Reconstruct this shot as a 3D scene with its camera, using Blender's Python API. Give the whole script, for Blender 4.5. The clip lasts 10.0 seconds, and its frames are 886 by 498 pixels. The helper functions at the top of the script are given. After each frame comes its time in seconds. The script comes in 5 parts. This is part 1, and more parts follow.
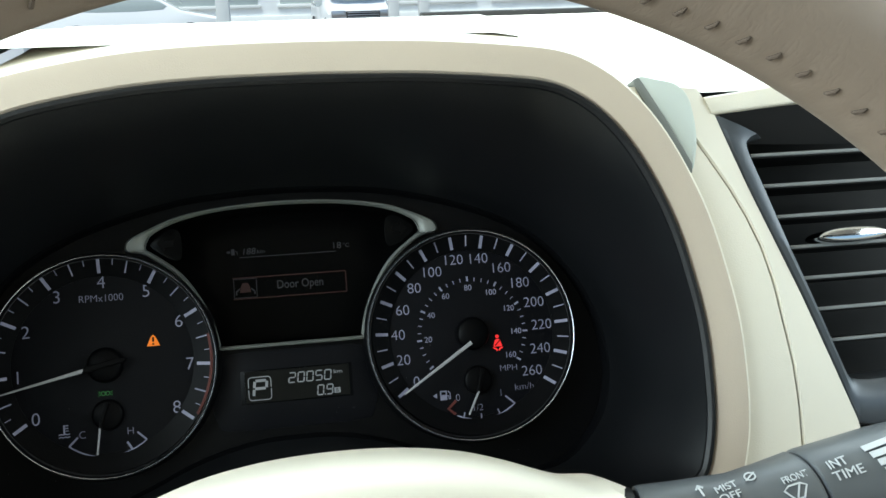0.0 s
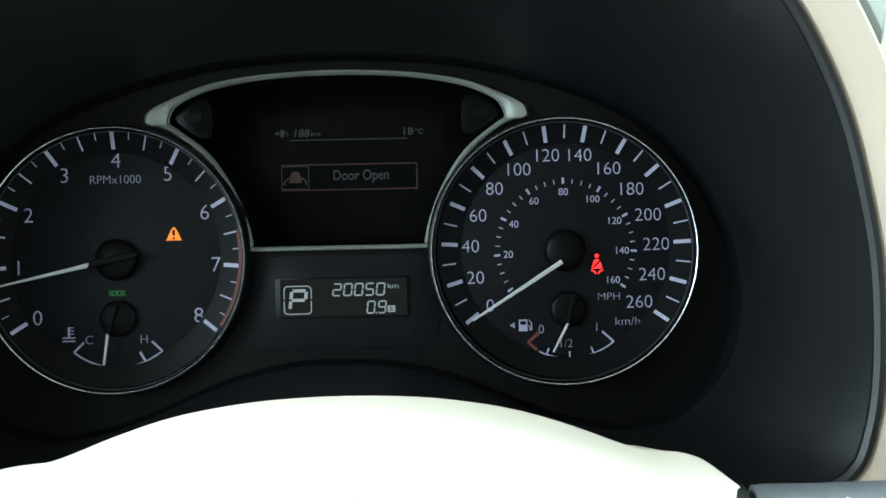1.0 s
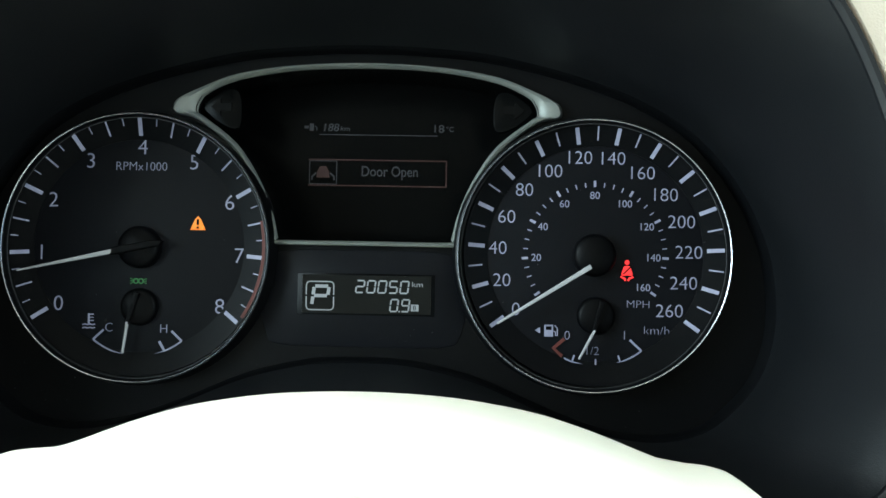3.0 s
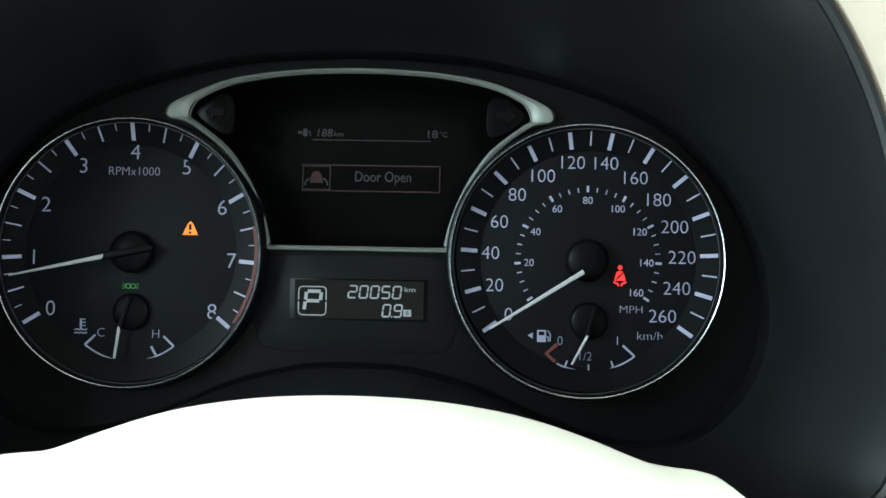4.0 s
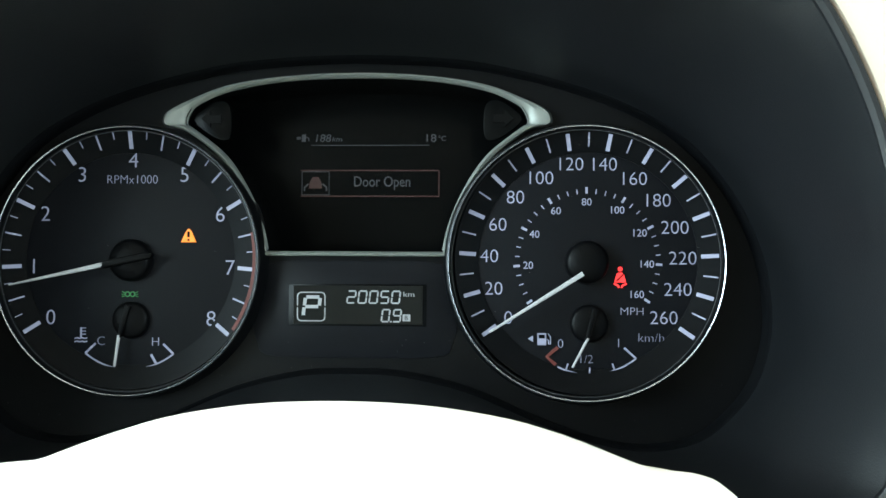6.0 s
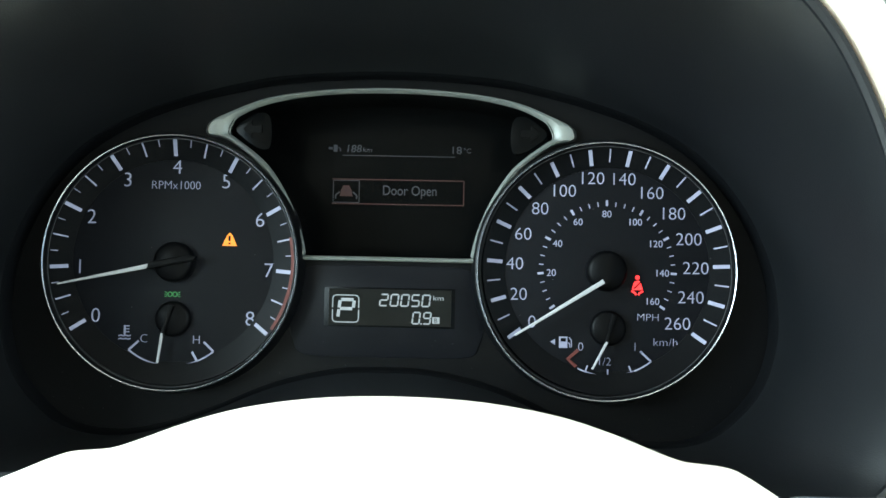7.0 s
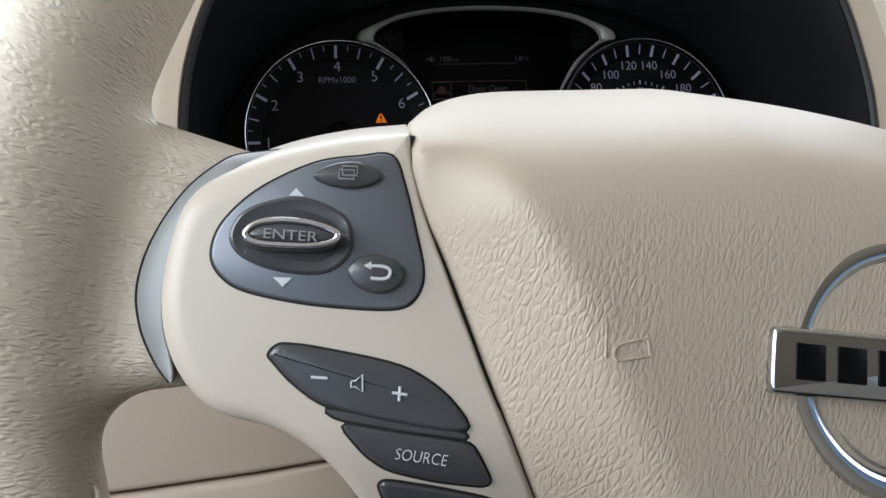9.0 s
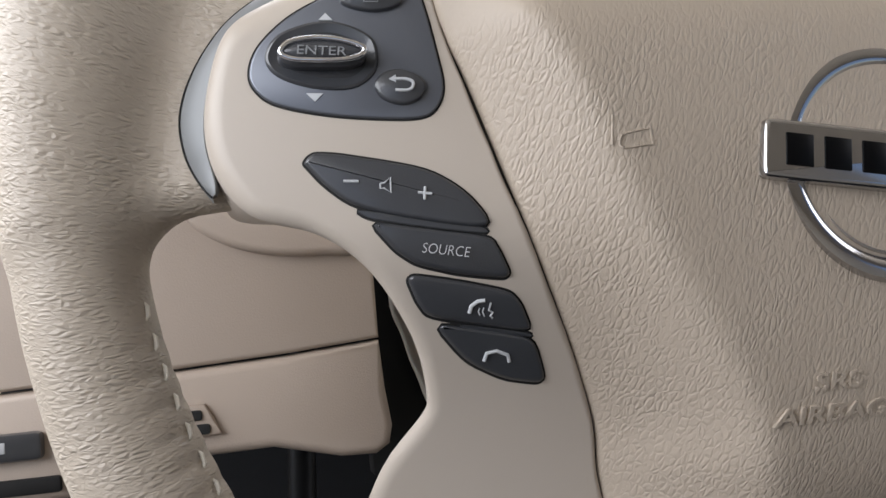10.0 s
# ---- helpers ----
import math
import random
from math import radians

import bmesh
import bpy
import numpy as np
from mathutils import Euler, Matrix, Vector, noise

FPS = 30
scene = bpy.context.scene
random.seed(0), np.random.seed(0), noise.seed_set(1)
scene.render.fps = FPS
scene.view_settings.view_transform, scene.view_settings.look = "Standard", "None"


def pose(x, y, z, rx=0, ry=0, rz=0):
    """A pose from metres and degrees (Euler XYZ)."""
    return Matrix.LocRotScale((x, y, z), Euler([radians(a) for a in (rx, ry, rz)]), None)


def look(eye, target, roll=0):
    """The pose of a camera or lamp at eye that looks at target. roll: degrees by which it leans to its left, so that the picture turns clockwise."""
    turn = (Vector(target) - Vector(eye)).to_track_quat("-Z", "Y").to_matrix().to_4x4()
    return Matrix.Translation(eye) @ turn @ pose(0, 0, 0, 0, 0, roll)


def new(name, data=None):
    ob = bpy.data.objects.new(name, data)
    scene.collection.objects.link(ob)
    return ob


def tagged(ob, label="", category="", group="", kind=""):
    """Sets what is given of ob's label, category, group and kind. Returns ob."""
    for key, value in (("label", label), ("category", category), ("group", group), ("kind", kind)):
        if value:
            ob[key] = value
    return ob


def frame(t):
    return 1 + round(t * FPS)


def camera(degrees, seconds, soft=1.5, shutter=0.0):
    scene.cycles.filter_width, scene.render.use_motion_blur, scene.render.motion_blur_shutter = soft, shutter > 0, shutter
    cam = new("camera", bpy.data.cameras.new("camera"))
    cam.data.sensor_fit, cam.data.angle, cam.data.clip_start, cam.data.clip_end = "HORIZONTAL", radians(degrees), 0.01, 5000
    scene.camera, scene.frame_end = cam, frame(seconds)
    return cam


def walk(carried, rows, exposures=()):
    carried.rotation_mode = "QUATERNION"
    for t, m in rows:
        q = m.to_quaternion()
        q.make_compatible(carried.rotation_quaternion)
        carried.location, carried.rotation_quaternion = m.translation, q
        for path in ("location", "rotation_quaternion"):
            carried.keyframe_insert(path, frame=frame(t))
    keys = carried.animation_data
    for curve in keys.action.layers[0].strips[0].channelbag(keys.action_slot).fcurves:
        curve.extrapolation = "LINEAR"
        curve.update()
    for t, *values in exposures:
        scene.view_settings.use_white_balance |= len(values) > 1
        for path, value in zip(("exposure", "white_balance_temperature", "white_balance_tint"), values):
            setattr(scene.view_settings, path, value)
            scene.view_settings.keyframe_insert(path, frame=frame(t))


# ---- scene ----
cam = camera(49.9, 10.0)
# the cabin's true size, about the dials' centre
S = 0.88
SIZE = Matrix.Translation((0, 0, 1.10)) @ Matrix.Scale(S, 4) @ Matrix.Translation((0, 0, -1.10))
PATH = [
    (0, (0.0003, -0.4426, 1.2655), (0.3243, 1.4614, 0.7462), -1.51),
    (0.5, (0.0385, -0.3865, 1.2470), (0.1850, 1.5015, 0.6035), -1.84),
    (1, (0.0407, -0.3529, 1.2336), (0.0420, 1.5199, 0.5318), -1.18),
    (1.5, (0.0378, -0.3532, 1.2271), (-0.0012, 1.5264, 0.5448), 0.07),
    (2, (0.0383, -0.3479, 1.2267), (-0.0182, 1.5292, 0.5385), 0.39),
    (2.5, (0.0393, -0.3477, 1.2307), (-0.0208, 1.5219, 0.5227), 0.40),
    (3, (0.0420, -0.3472, 1.2269), (-0.0196, 1.5325, 0.5467), 0.41),
    (4.5, (0.0459, -0.3466, 1.2253), (-0.0201, 1.5395, 0.5630), 0.39),
    (5, (0.0469, -0.3456, 1.2265), (-0.0146, 1.5416, 0.5671), 0.18),
    (5.5, (0.0529, -0.3450, 1.2238), (-0.0432, 1.5442, 0.5743), -0.95),
    (6.8, (0.0504, -0.3452, 1.2273), (-0.0634, 1.5409, 0.5720), -0.34),
    (7, (0.0310, -0.3664, 1.2327), (-0.0131, 1.5262, 0.5874), 0.73),
    (7.5, (0.0001, -0.4331, 1.2371), (0.0368, 1.4812, 0.6592), 0.44),
    (8, (-0.0749, -0.4738, 1.2182), (0.2128, 1.4321, 0.6845), 0.87),
    (8.5, (-0.1165, -0.4995, 1.2005), (0.2515, 1.3920, 0.6649), 0.38),
    (9, (-0.1380, -0.5195, 1.1820), (0.2541, 1.3659, 0.6418), 0.33),
    (9.5, (-0.1515, -0.5320, 1.1627), (0.2589, 1.3450, 0.6073), -0.09),
    (10, (-0.1483, -0.5492, 1.1426), (0.2344, 1.3417, 0.6150), -1.27),
]
EXPOSURES = [(0.0, 0.15, 6200, -1), (0.5, 0.55, 5800, -4), (1.2, 0.8, 5900, -6), (2.5, 0.85, 5900, -6), (5.5, 1.25, 5900, -7), (7.0, 1.55, 5900, -7), (7.6, 1.1, 6200, -5), (8.0, 0.1, 6200, -5), (8.6, -0.02, 6250, 6), (9.1, -0.52, 6500, 12), (9.5, -0.6, 6600, 15), (10.0, -0.62, 6700, 17)]
walk(cam, [(t, look(SIZE @ Vector(eye), SIZE @ Vector(target), roll)) for t, eye, target, roll in PATH], EXPOSURES)

# ---- light ----
world = bpy.data.worlds.new("sky")
scene.world = world
world.use_nodes = True
wn = world.node_tree
sky = wn.nodes.new("ShaderNodeTexSky")
sky.sky_type, sky.sun_disc = "NISHITA", False
sky.sun_elevation, sky.sun_rotation = radians(62), radians(-135)
wn.links.new(sky.outputs["Color"], wn.nodes["Background"].inputs["Color"])
wn.nodes["Background"].inputs["Strength"].default_value = 0.15


def lamp(name, kind, m, energy, colour=(1, 1, 1), size=1.0, size_y=None, angle=None):
    data = bpy.data.lights.new(name, kind)
    data.energy, data.color = energy, colour
    if kind == "AREA":
        data.size = size
        if size_y:
            data.shape, data.size_y = "RECTANGLE", size_y
    if angle:
        data.angle = radians(angle)
    ob = new(name, data)
    ob.matrix_world = m
    return ob


lamp("sun", "SUN", look((-3, -3, 8), (0, 0, 0)), 4.0, (1.0, 0.97, 0.92), angle=12)
# the sky's light through the windscreen, the open driver's door and the passenger's window
lamp("windscreen_light", "AREA", look((0.1, 0.50, 1.60), (0.05, -0.25, 1.15)), 16.5, (0.88, 0.96, 1.0), 1.2, 0.5)
lamp("door_opening_light", "AREA", look((-0.74, -0.30, 1.48), (0.02, -0.25, 1.08)), 23.0, (0.90, 0.97, 1.0), 1.2, 0.6)
lamp("passenger_window_light", "AREA", look((0.90, -0.26, 1.45), (0.20, -0.05, 1.10)), 4.5, (0.95, 0.99, 1.0), 0.8, 0.35)


# ---- materials ----
def material(name, colour, rough=0.5, metal=0.0, grain=0.0, scale=200.0, vary=0.06, coat=0.0, glow=None, detail="noise", spec=0.5, stretch=(1, 1, 1), large=25.0, turn=0.0, uv=False, worn=None, soft=0.28, wavy=0.45):
    m = bpy.data.materials.new(name)
    m.use_nodes = True
    nt = m.node_tree
    b = nt.nodes["Principled BSDF"]
    b.inputs["Roughness"].default_value, b.inputs["Metallic"].default_value = rough, metal
    b.inputs["Coat Weight"].default_value = coat
    b.inputs["Specular IOR Level"].default_value = spec
    co = nt.nodes.new("ShaderNodeTexCoord")
    mp = nt.nodes.new("ShaderNodeMapping")
    mp.vector_type = "TEXTURE"
    mp.inputs["Scale"].default_value = [1 / k for k in stretch]
    mp.inputs["Rotation"].default_value = (0, 0, radians(turn))
    nt.links.new(co.outputs["UV" if uv else "Object"], mp.inputs["Vector"])
    n1 = nt.nodes.new("ShaderNodeTexNoise")
    n1.inputs["Scale"].default_value, n1.inputs["Detail"].default_value = large, 4
    nt.links.new(mp.outputs["Vector"], n1.inputs["Vector"])
    ramp = nt.nodes.new("ShaderNodeMix")
    ramp.data_type = "RGBA"
    ramp.inputs["A"].default_value = (*[c * (1 - vary) for c in colour], 1)
    ramp.inputs["B"].default_value = (*[min(1, c * (1 + vary)) for c in colour], 1)
    nt.links.new(n1.outputs["Fac"], ramp.inputs["Factor"])
    nt.links.new(ramp.outputs["Result"], b.inputs["Base Color"])
    rr = nt.nodes.new("ShaderNodeMapRange")
    rr.inputs["To Min"].default_value, rr.inputs["To Max"].default_value = max(0.02, rough * 0.85), min(1, rough * 1.15)
    nt.links.new(n1.outputs["Fac"], rr.inputs["Value"])
    nt.links.new(rr.outputs["Result"], b.inputs["Roughness"])
    if grain:
        if detail == "pebble":
            # uneven raised cells between thin creases, deeper in some patches than in others
            wv = nt.nodes.new("ShaderNodeTexNoise")
            wv.inputs["Scale"].default_value, wv.inputs["Detail"].default_value = scale * 0.55, 2
            nt.links.new(mp.outputs["Vector"], wv.inputs["Vector"])
            add = nt.nodes.new("ShaderNodeMix")
            add.data_type = "RGBA"
            add.blend_type = "LINEAR_LIGHT"
            add.inputs["Factor"].default_value = wavy / scale
            nt.links.new(mp.outputs["Vector"], add.inputs["A"])
            nt.links.new(wv.outputs["Color"], add.inputs["B"])
            heights = []
            for k, size in ((1.0, 1.0), (0.3, 1.7)):
                g = nt.nodes.new("ShaderNodeTexVoronoi")
                g.feature = "DISTANCE_TO_EDGE"
                g.inputs["Scale"].default_value = scale * size
                nt.links.new(add.outputs["Result"], g.inputs["Vector"])
                cell = nt.nodes.new("ShaderNodeMapRange")
                cell.interpolation_type = "SMOOTHSTEP"
                cell.inputs["From Max"].default_value = soft
                cell.inputs["To Max"].default_value = k
                nt.links.new(g.outputs["Distance"], cell.inputs["Value"])
                heights.append(cell.outputs["Result"])
            both = nt.nodes.new("ShaderNodeMath")
            nt.links.new(heights[0], both.inputs[0])
            nt.links.new(heights[1], both.inputs[1])
            deep = nt.nodes.new("ShaderNodeTexNoise")
            deep.inputs["Scale"].default_value, deep.inputs["Detail"].default_value = scale * 0.12, 2
            nt.links.new(mp.outputs["Vector"], deep.inputs["Vector"])
            depth = nt.nodes.new("ShaderNodeMapRange")
            depth.inputs["From Min"].default_value, depth.inputs["From Max"].default_value = 0.32, 0.68
            depth.inputs["To Min"].default_value = 0.5
            nt.links.new(deep.outputs["Fac"], depth.inputs["Value"])
            low = nt.nodes.new("ShaderNodeMath")
            low.operation = "SUBTRACT"
            low.inputs[1].default_value = 1.0
            nt.links.new(both.outputs[0], low.inputs[0])
            if worn:
                # rubbed smooth towards its upper end
                at = nt.nodes.new("ShaderNodeSeparateXYZ")
                nt.links.new(co.outputs["Object"], at.inputs["Vector"])
                rub = nt.nodes.new("ShaderNodeMapRange")
                rub.interpolation_type = "SMOOTHSTEP"
                rub.inputs["From Min"].default_value, rub.inputs["From Max"].default_value = worn
                rub.inputs["To Min"].default_value, rub.inputs["To Max"].default_value = 1.0, 0.08
                nt.links.new(at.outputs["Y"], rub.inputs["Value"])
                less = nt.nodes.new("ShaderNodeMath")
                less.operation = "MULTIPLY"
                nt.links.new(depth.outputs["Result"], less.inputs[0])
                nt.links.new(rub.outputs["Result"], less.inputs[1])
                depth = less
            mul = nt.nodes.new("ShaderNodeMath")
            mul.operation = "MULTIPLY"
            nt.links.new(low.outputs[0], mul.inputs[0])
            nt.links.new(depth.outputs[0], mul.inputs[1])
            out = mul.outputs[0]
        else:
            g = nt.nodes.new("ShaderNodeTexNoise")
            g.inputs["Scale"].default_value, g.inputs["Detail"].default_value = scale, 3
            nt.links.new(mp.outputs["Vector"], g.inputs["Vector"])
            out = g.outputs["Fac"]
        bump = nt.nodes.new("ShaderNodeBump")
        bump.inputs["Strength"].default_value = 1.0
        bump.inputs["Distance"].default_value = grain
        nt.links.new(out, bump.inputs["Height"])
        nt.links.new(bump.outputs["Normal"], b.inputs["Normal"])
    if glow:
        b.inputs["Emission Color"].default_value = (*glow[:3], 1)
        b.inputs["Emission Strength"].default_value = glow[3]
    return m


CREAM = material("cream_soft_plastic", (0.80, 0.75, 0.64), 0.55, grain=0.0001, scale=1500, vary=0.03)
CREAM_PAD = material("cream_grained_vinyl", (0.425, 0.358, 0.288), 0.5, grain=0.00013, scale=740, vary=0.04, detail="pebble", stretch=(1.0, 0.36, 0.5), turn=-20, worn=(0.020, 0.038))
LEATHER = material("beige_wrinkled_leather", (0.455, 0.392, 0.32), 0.46, grain=0.00027, scale=740, vary=0.06, detail="pebble", stretch=(1.0, 0.36, 1), turn=-9, uv=True, soft=0.44, wavy=0.5)
# cream made darker and warmer: shade and bounced light put into its colour
LOWER_SHADED = material("shaded_lower_plastic", (0.42, 0.345, 0.285), 0.55, grain=0.0001, scale=1500, vary=0.04)
SMOOTH = material("beige_satin_plastic", (0.485, 0.428, 0.368), 0.42, grain=0.000015, scale=2200, vary=0.02)
# darker, warmer copy of the leather: the rim top's shade put into colour
LEATHER_SHADED = material("shaded_rim_leather", (0.25, 0.192, 0.148), 0.5, grain=0.00003, scale=560, vary=0.07, detail="pebble", stretch=(1.0, 0.5, 1), turn=-9, uv=True)
# darker copy of the cream: the hood band's shade is put into colour
CREAM_SHADED = material("shaded_cream_plastic", (0.52, 0.44, 0.355), 0.6, grain=0.0001, scale=1500, vary=0.04)
# dark copy of the pale thread: shade on the top stitches put into colour
THREAD_SHADED = material("shaded_thread", (0.11, 0.08, 0.06), 0.85, grain=0.0002, scale=2500)
THREAD = material("pale_thread", (0.72, 0.67, 0.58), 0.8, grain=0.0002, scale=2500)
HOOD_BLACK = material("black_grained_plastic", (0.0036, 0.0041, 0.0052), 0.40, grain=0.00006, scale=1800, vary=0.15, spec=0.55)
LIP_BLACK = material("black_rubber_lip", (0.007, 0.0072, 0.0082), 0.45, vary=0.1, spec=0.3)
MASK = material("black_satin_mask", (0.0030, 0.0032, 0.0038), 0.35, vary=0.15, spec=0.09)
GLOSS = material("black_gloss_screen", (0.0024, 0.0026, 0.0028), 0.25, vary=0.2, spec=0.06)
FACE = material("black_dial_face", (0.0018, 0.0020, 0.0028), 0.45, vary=0.12, spec=0.07)
FACE_IN = material("charcoal_dial_centre", (0.0042, 0.0045, 0.0062), 0.42, vary=0.12, spec=0.10)
# darker copy of the chrome: the badge's dark reflections put into its colour
CHROME_DARK = material("darkened_chrome", (0.50, 0.50, 0.51), 0.11, 1.0, vary=0.03)
ARROW = material("unlit_grey_lamp", (0.0010, 0.0010, 0.0011), 0.5, vary=0.1, spec=0.1)
RING_DIM = material("dim_ring", (0.10, 0.10, 0.11), 0.4, 0.5, vary=0.1)
RING = material("bright_ring", (0.38, 0.39, 0.42), 0.26, 0.85, vary=0.04)
CHROME = material("chrome", (0.75, 0.76, 0.78), 0.09, 1.0, vary=0.02)
SATIN = material("satin_silver", (0.23, 0.24, 0.225), 0.5, 0.3, vary=0.05)
SILVER = material("silver_paint", (0.235, 0.245, 0.25), 0.52, 0.18, grain=0.00002, scale=2500, vary=0.04)
GREY_SW = material("dark_grey_switch", (0.043, 0.046, 0.052), 0.32, grain=0.00005, scale=2500, vary=0.08, coat=0.45)
GREY_PANEL = material("metallic_grey_panel", (0.14, 0.152, 0.176), 0.34, 0.5, vary=0.08)
GREY_BEZEL = material("slate_grey_bezel", (0.085, 0.095, 0.11), 0.35, 0.3, vary=0.08)
STALK = material("charcoal_stalk_plastic", (0.095, 0.103, 0.111), 0.38, grain=0.00005, scale=2500, vary=0.1)
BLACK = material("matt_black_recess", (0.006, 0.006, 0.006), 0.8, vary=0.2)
PRINT = material("white_print", (0.25, 0.25, 0.34), 0.5, vary=0.02, glow=(0.55, 0.56, 0.95, 0.035))
PRINT_DIM = material("mid_grey_print", (0.21, 0.22, 0.23), 0.5, vary=0.05)
# darker than the switches: the dish's shade put into its colour
GREY_SHADED = material("shaded_grey_dish", (0.016, 0.017, 0.020), 0.38, vary=0.1)
PRINT_GREY = material("pale_grey_print", (0.52, 0.54, 0.56), 0.5, vary=0.02)
LCD = material("green_grey_lcd", (0.0062, 0.0064, 0.0060), 0.3, vary=0.3, large=60, spec=0.12)
LCD_ON = material("lcd_segment", (0.22, 0.225, 0.24), 0.4, glow=(0.75, 0.78, 0.85, 0.05), vary=0.02)
SCREEN_ON = material("screen_text", (0.02, 0.02, 0.026), 0.4, glow=(0.55, 0.60, 0.80, 0.012), vary=0.02)
SCREEN_RED = material("screen_red", (0.02, 0.006, 0.006), 0.4, glow=(0.5, 0.06, 0.06, 0.012), vary=0.02)
AMBER = material("amber_lamp", (0.5, 0.14, 0.01), 0.4, glow=(1.0, 0.22, 0.01, 0.45), vary=0.02)
RED = material("red_lamp", (0.5, 0.02, 0.02), 0.4, glow=(1.0, 0.025, 0.03, 0.7), vary=0.02)
RED_DIM = material("red_print", (0.10, 0.018, 0.014), 0.5, vary=0.05)
GREEN = material("green_lamp", (0.02, 0.10, 0.02), 0.4, glow=(0.08, 0.5, 0.10, 0.08), vary=0.02)
NEEDLE = material("white_needle", (0.34, 0.34, 0.36), 0.4, glow=(0.8, 0.8, 0.85, 0.03), vary=0.02)
DUST = material("pale_dust", (0.16, 0.16, 0.16), 0.9, vary=0.3)
HUB = material("black_hub_cap", (0.0022, 0.0022, 0.0026), 0.4, vary=0.25, spec=0.07)
INSERT = material("pale_grey_insert", (0.60, 0.65, 0.61), 0.35, vary=0.04)
# grey stands for the shade on the insert's side face
SHADE_GREY = material("shaded_insert_edge", (0.19, 0.205, 0.195), 0.5, vary=0.04)
CLOTH = material("beige_headliner", (0.55, 0.50, 0.43), 0.9, grain=0.0003, scale=900)
CARPET = material("dark_carpet", (0.02, 0.02, 0.021), 0.95, grain=0.001, scale=700)
ASPHALT = material("grey_brown_paving", (0.16, 0.14, 0.125), 0.85, grain=0.01, scale=25, vary=0.25, large=0.6)
CARPAINT = material("white_car_paint", (0.8, 0.8, 0.8), 0.25, coat=0.6, vary=0.01)
TYRE = material("black_tyre", (0.02, 0.02, 0.02), 0.8)
RIM_METAL = material("alloy_rim", (0.5, 0.5, 0.52), 0.3, 0.9)
TINT = material("tinted_glass", (0.50, 0.56, 0.55), 0.08)
WALLW = material("white_wall_paint", (0.75, 0.76, 0.74), 0.7, grain=0.002, scale=40, vary=0.06, large=1.0)
WALLG = material("green_grey_facade", (0.86, 0.90, 0.89), 0.6, vary=0.2, large=1.2)


# ---- building blocks ----
def thing(name, m, label, category, kind="", group="", inside=False):
    ob = new(name)
    ob.matrix_world = SIZE @ m if inside else m
    return tagged(ob, label, category, group, kind)


def mesh_of(bm, name, mat, smooth=True):
    bmesh.ops.remove_doubles(bm, verts=bm.verts, dist=1e-6)
    bmesh.ops.recalc_face_normals(bm, faces=bm.faces)
    me = bpy.data.meshes.new(name)
    bm.to_mesh(me)
    bm.free()
    me.materials.append(mat)
    if smooth:
        me.shade_smooth()
        me.set_sharp_from_angle(angle=radians(38))
    return me


def part(name, bm, mat, parent=None, label="", smooth=True, m=None):
    ob = new(name, bm if isinstance(bm, bpy.types.Mesh) else mesh_of(bm, name, mat, smooth))
    if parent is not None:
        ob.parent = parent
    if m is not None:
        ob.matrix_local = m
    return tagged(ob, label)


def curve(points, n=6, closed=True):
    """Points of a smooth line (Catmull-Rom) through the given ones."""
    p = [Vector(q) for q in points]
    out, k = [], len(p)
    for i in range(k if closed else k - 1):
        a, b, c, d = (p[(i + j) % k] if closed else p[min(max(i + j, 0), k - 1)] for j in (-1, 0, 1, 2))
        for s in range(n):
            t = s / n
            out.append(0.5 * ((2 * b) + (c - a) * t + (2 * a - 5 * b + 4 * c - d) * t * t + (3 * b - a - 3 * c + d) * t ** 3))
    if not closed:
        out.append(p[-1])
    return out


def area(pl):
    return sum(a[0] * b[1] - b[0] * a[1] for a, b in zip(pl, pl[1:] + pl[:1])) / 2


def inset(pl, d):
    """A closed flat outline moved inwards by d."""
    if area(pl) < 0:
        pl = pl[::-1]
    out = []
    for i, b in enumerate(pl):
        a, c = pl[i - 1], pl[(i + 1) % len(pl)]
        t = Vector((c[0] - a[0], c[1] - a[1]))
        t = t.normalized() if t.length > 1e-9 else Vector((1, 0))
        out.append(Vector((b[0] - t.y * d, b[1] + t.x * d)))
    return out


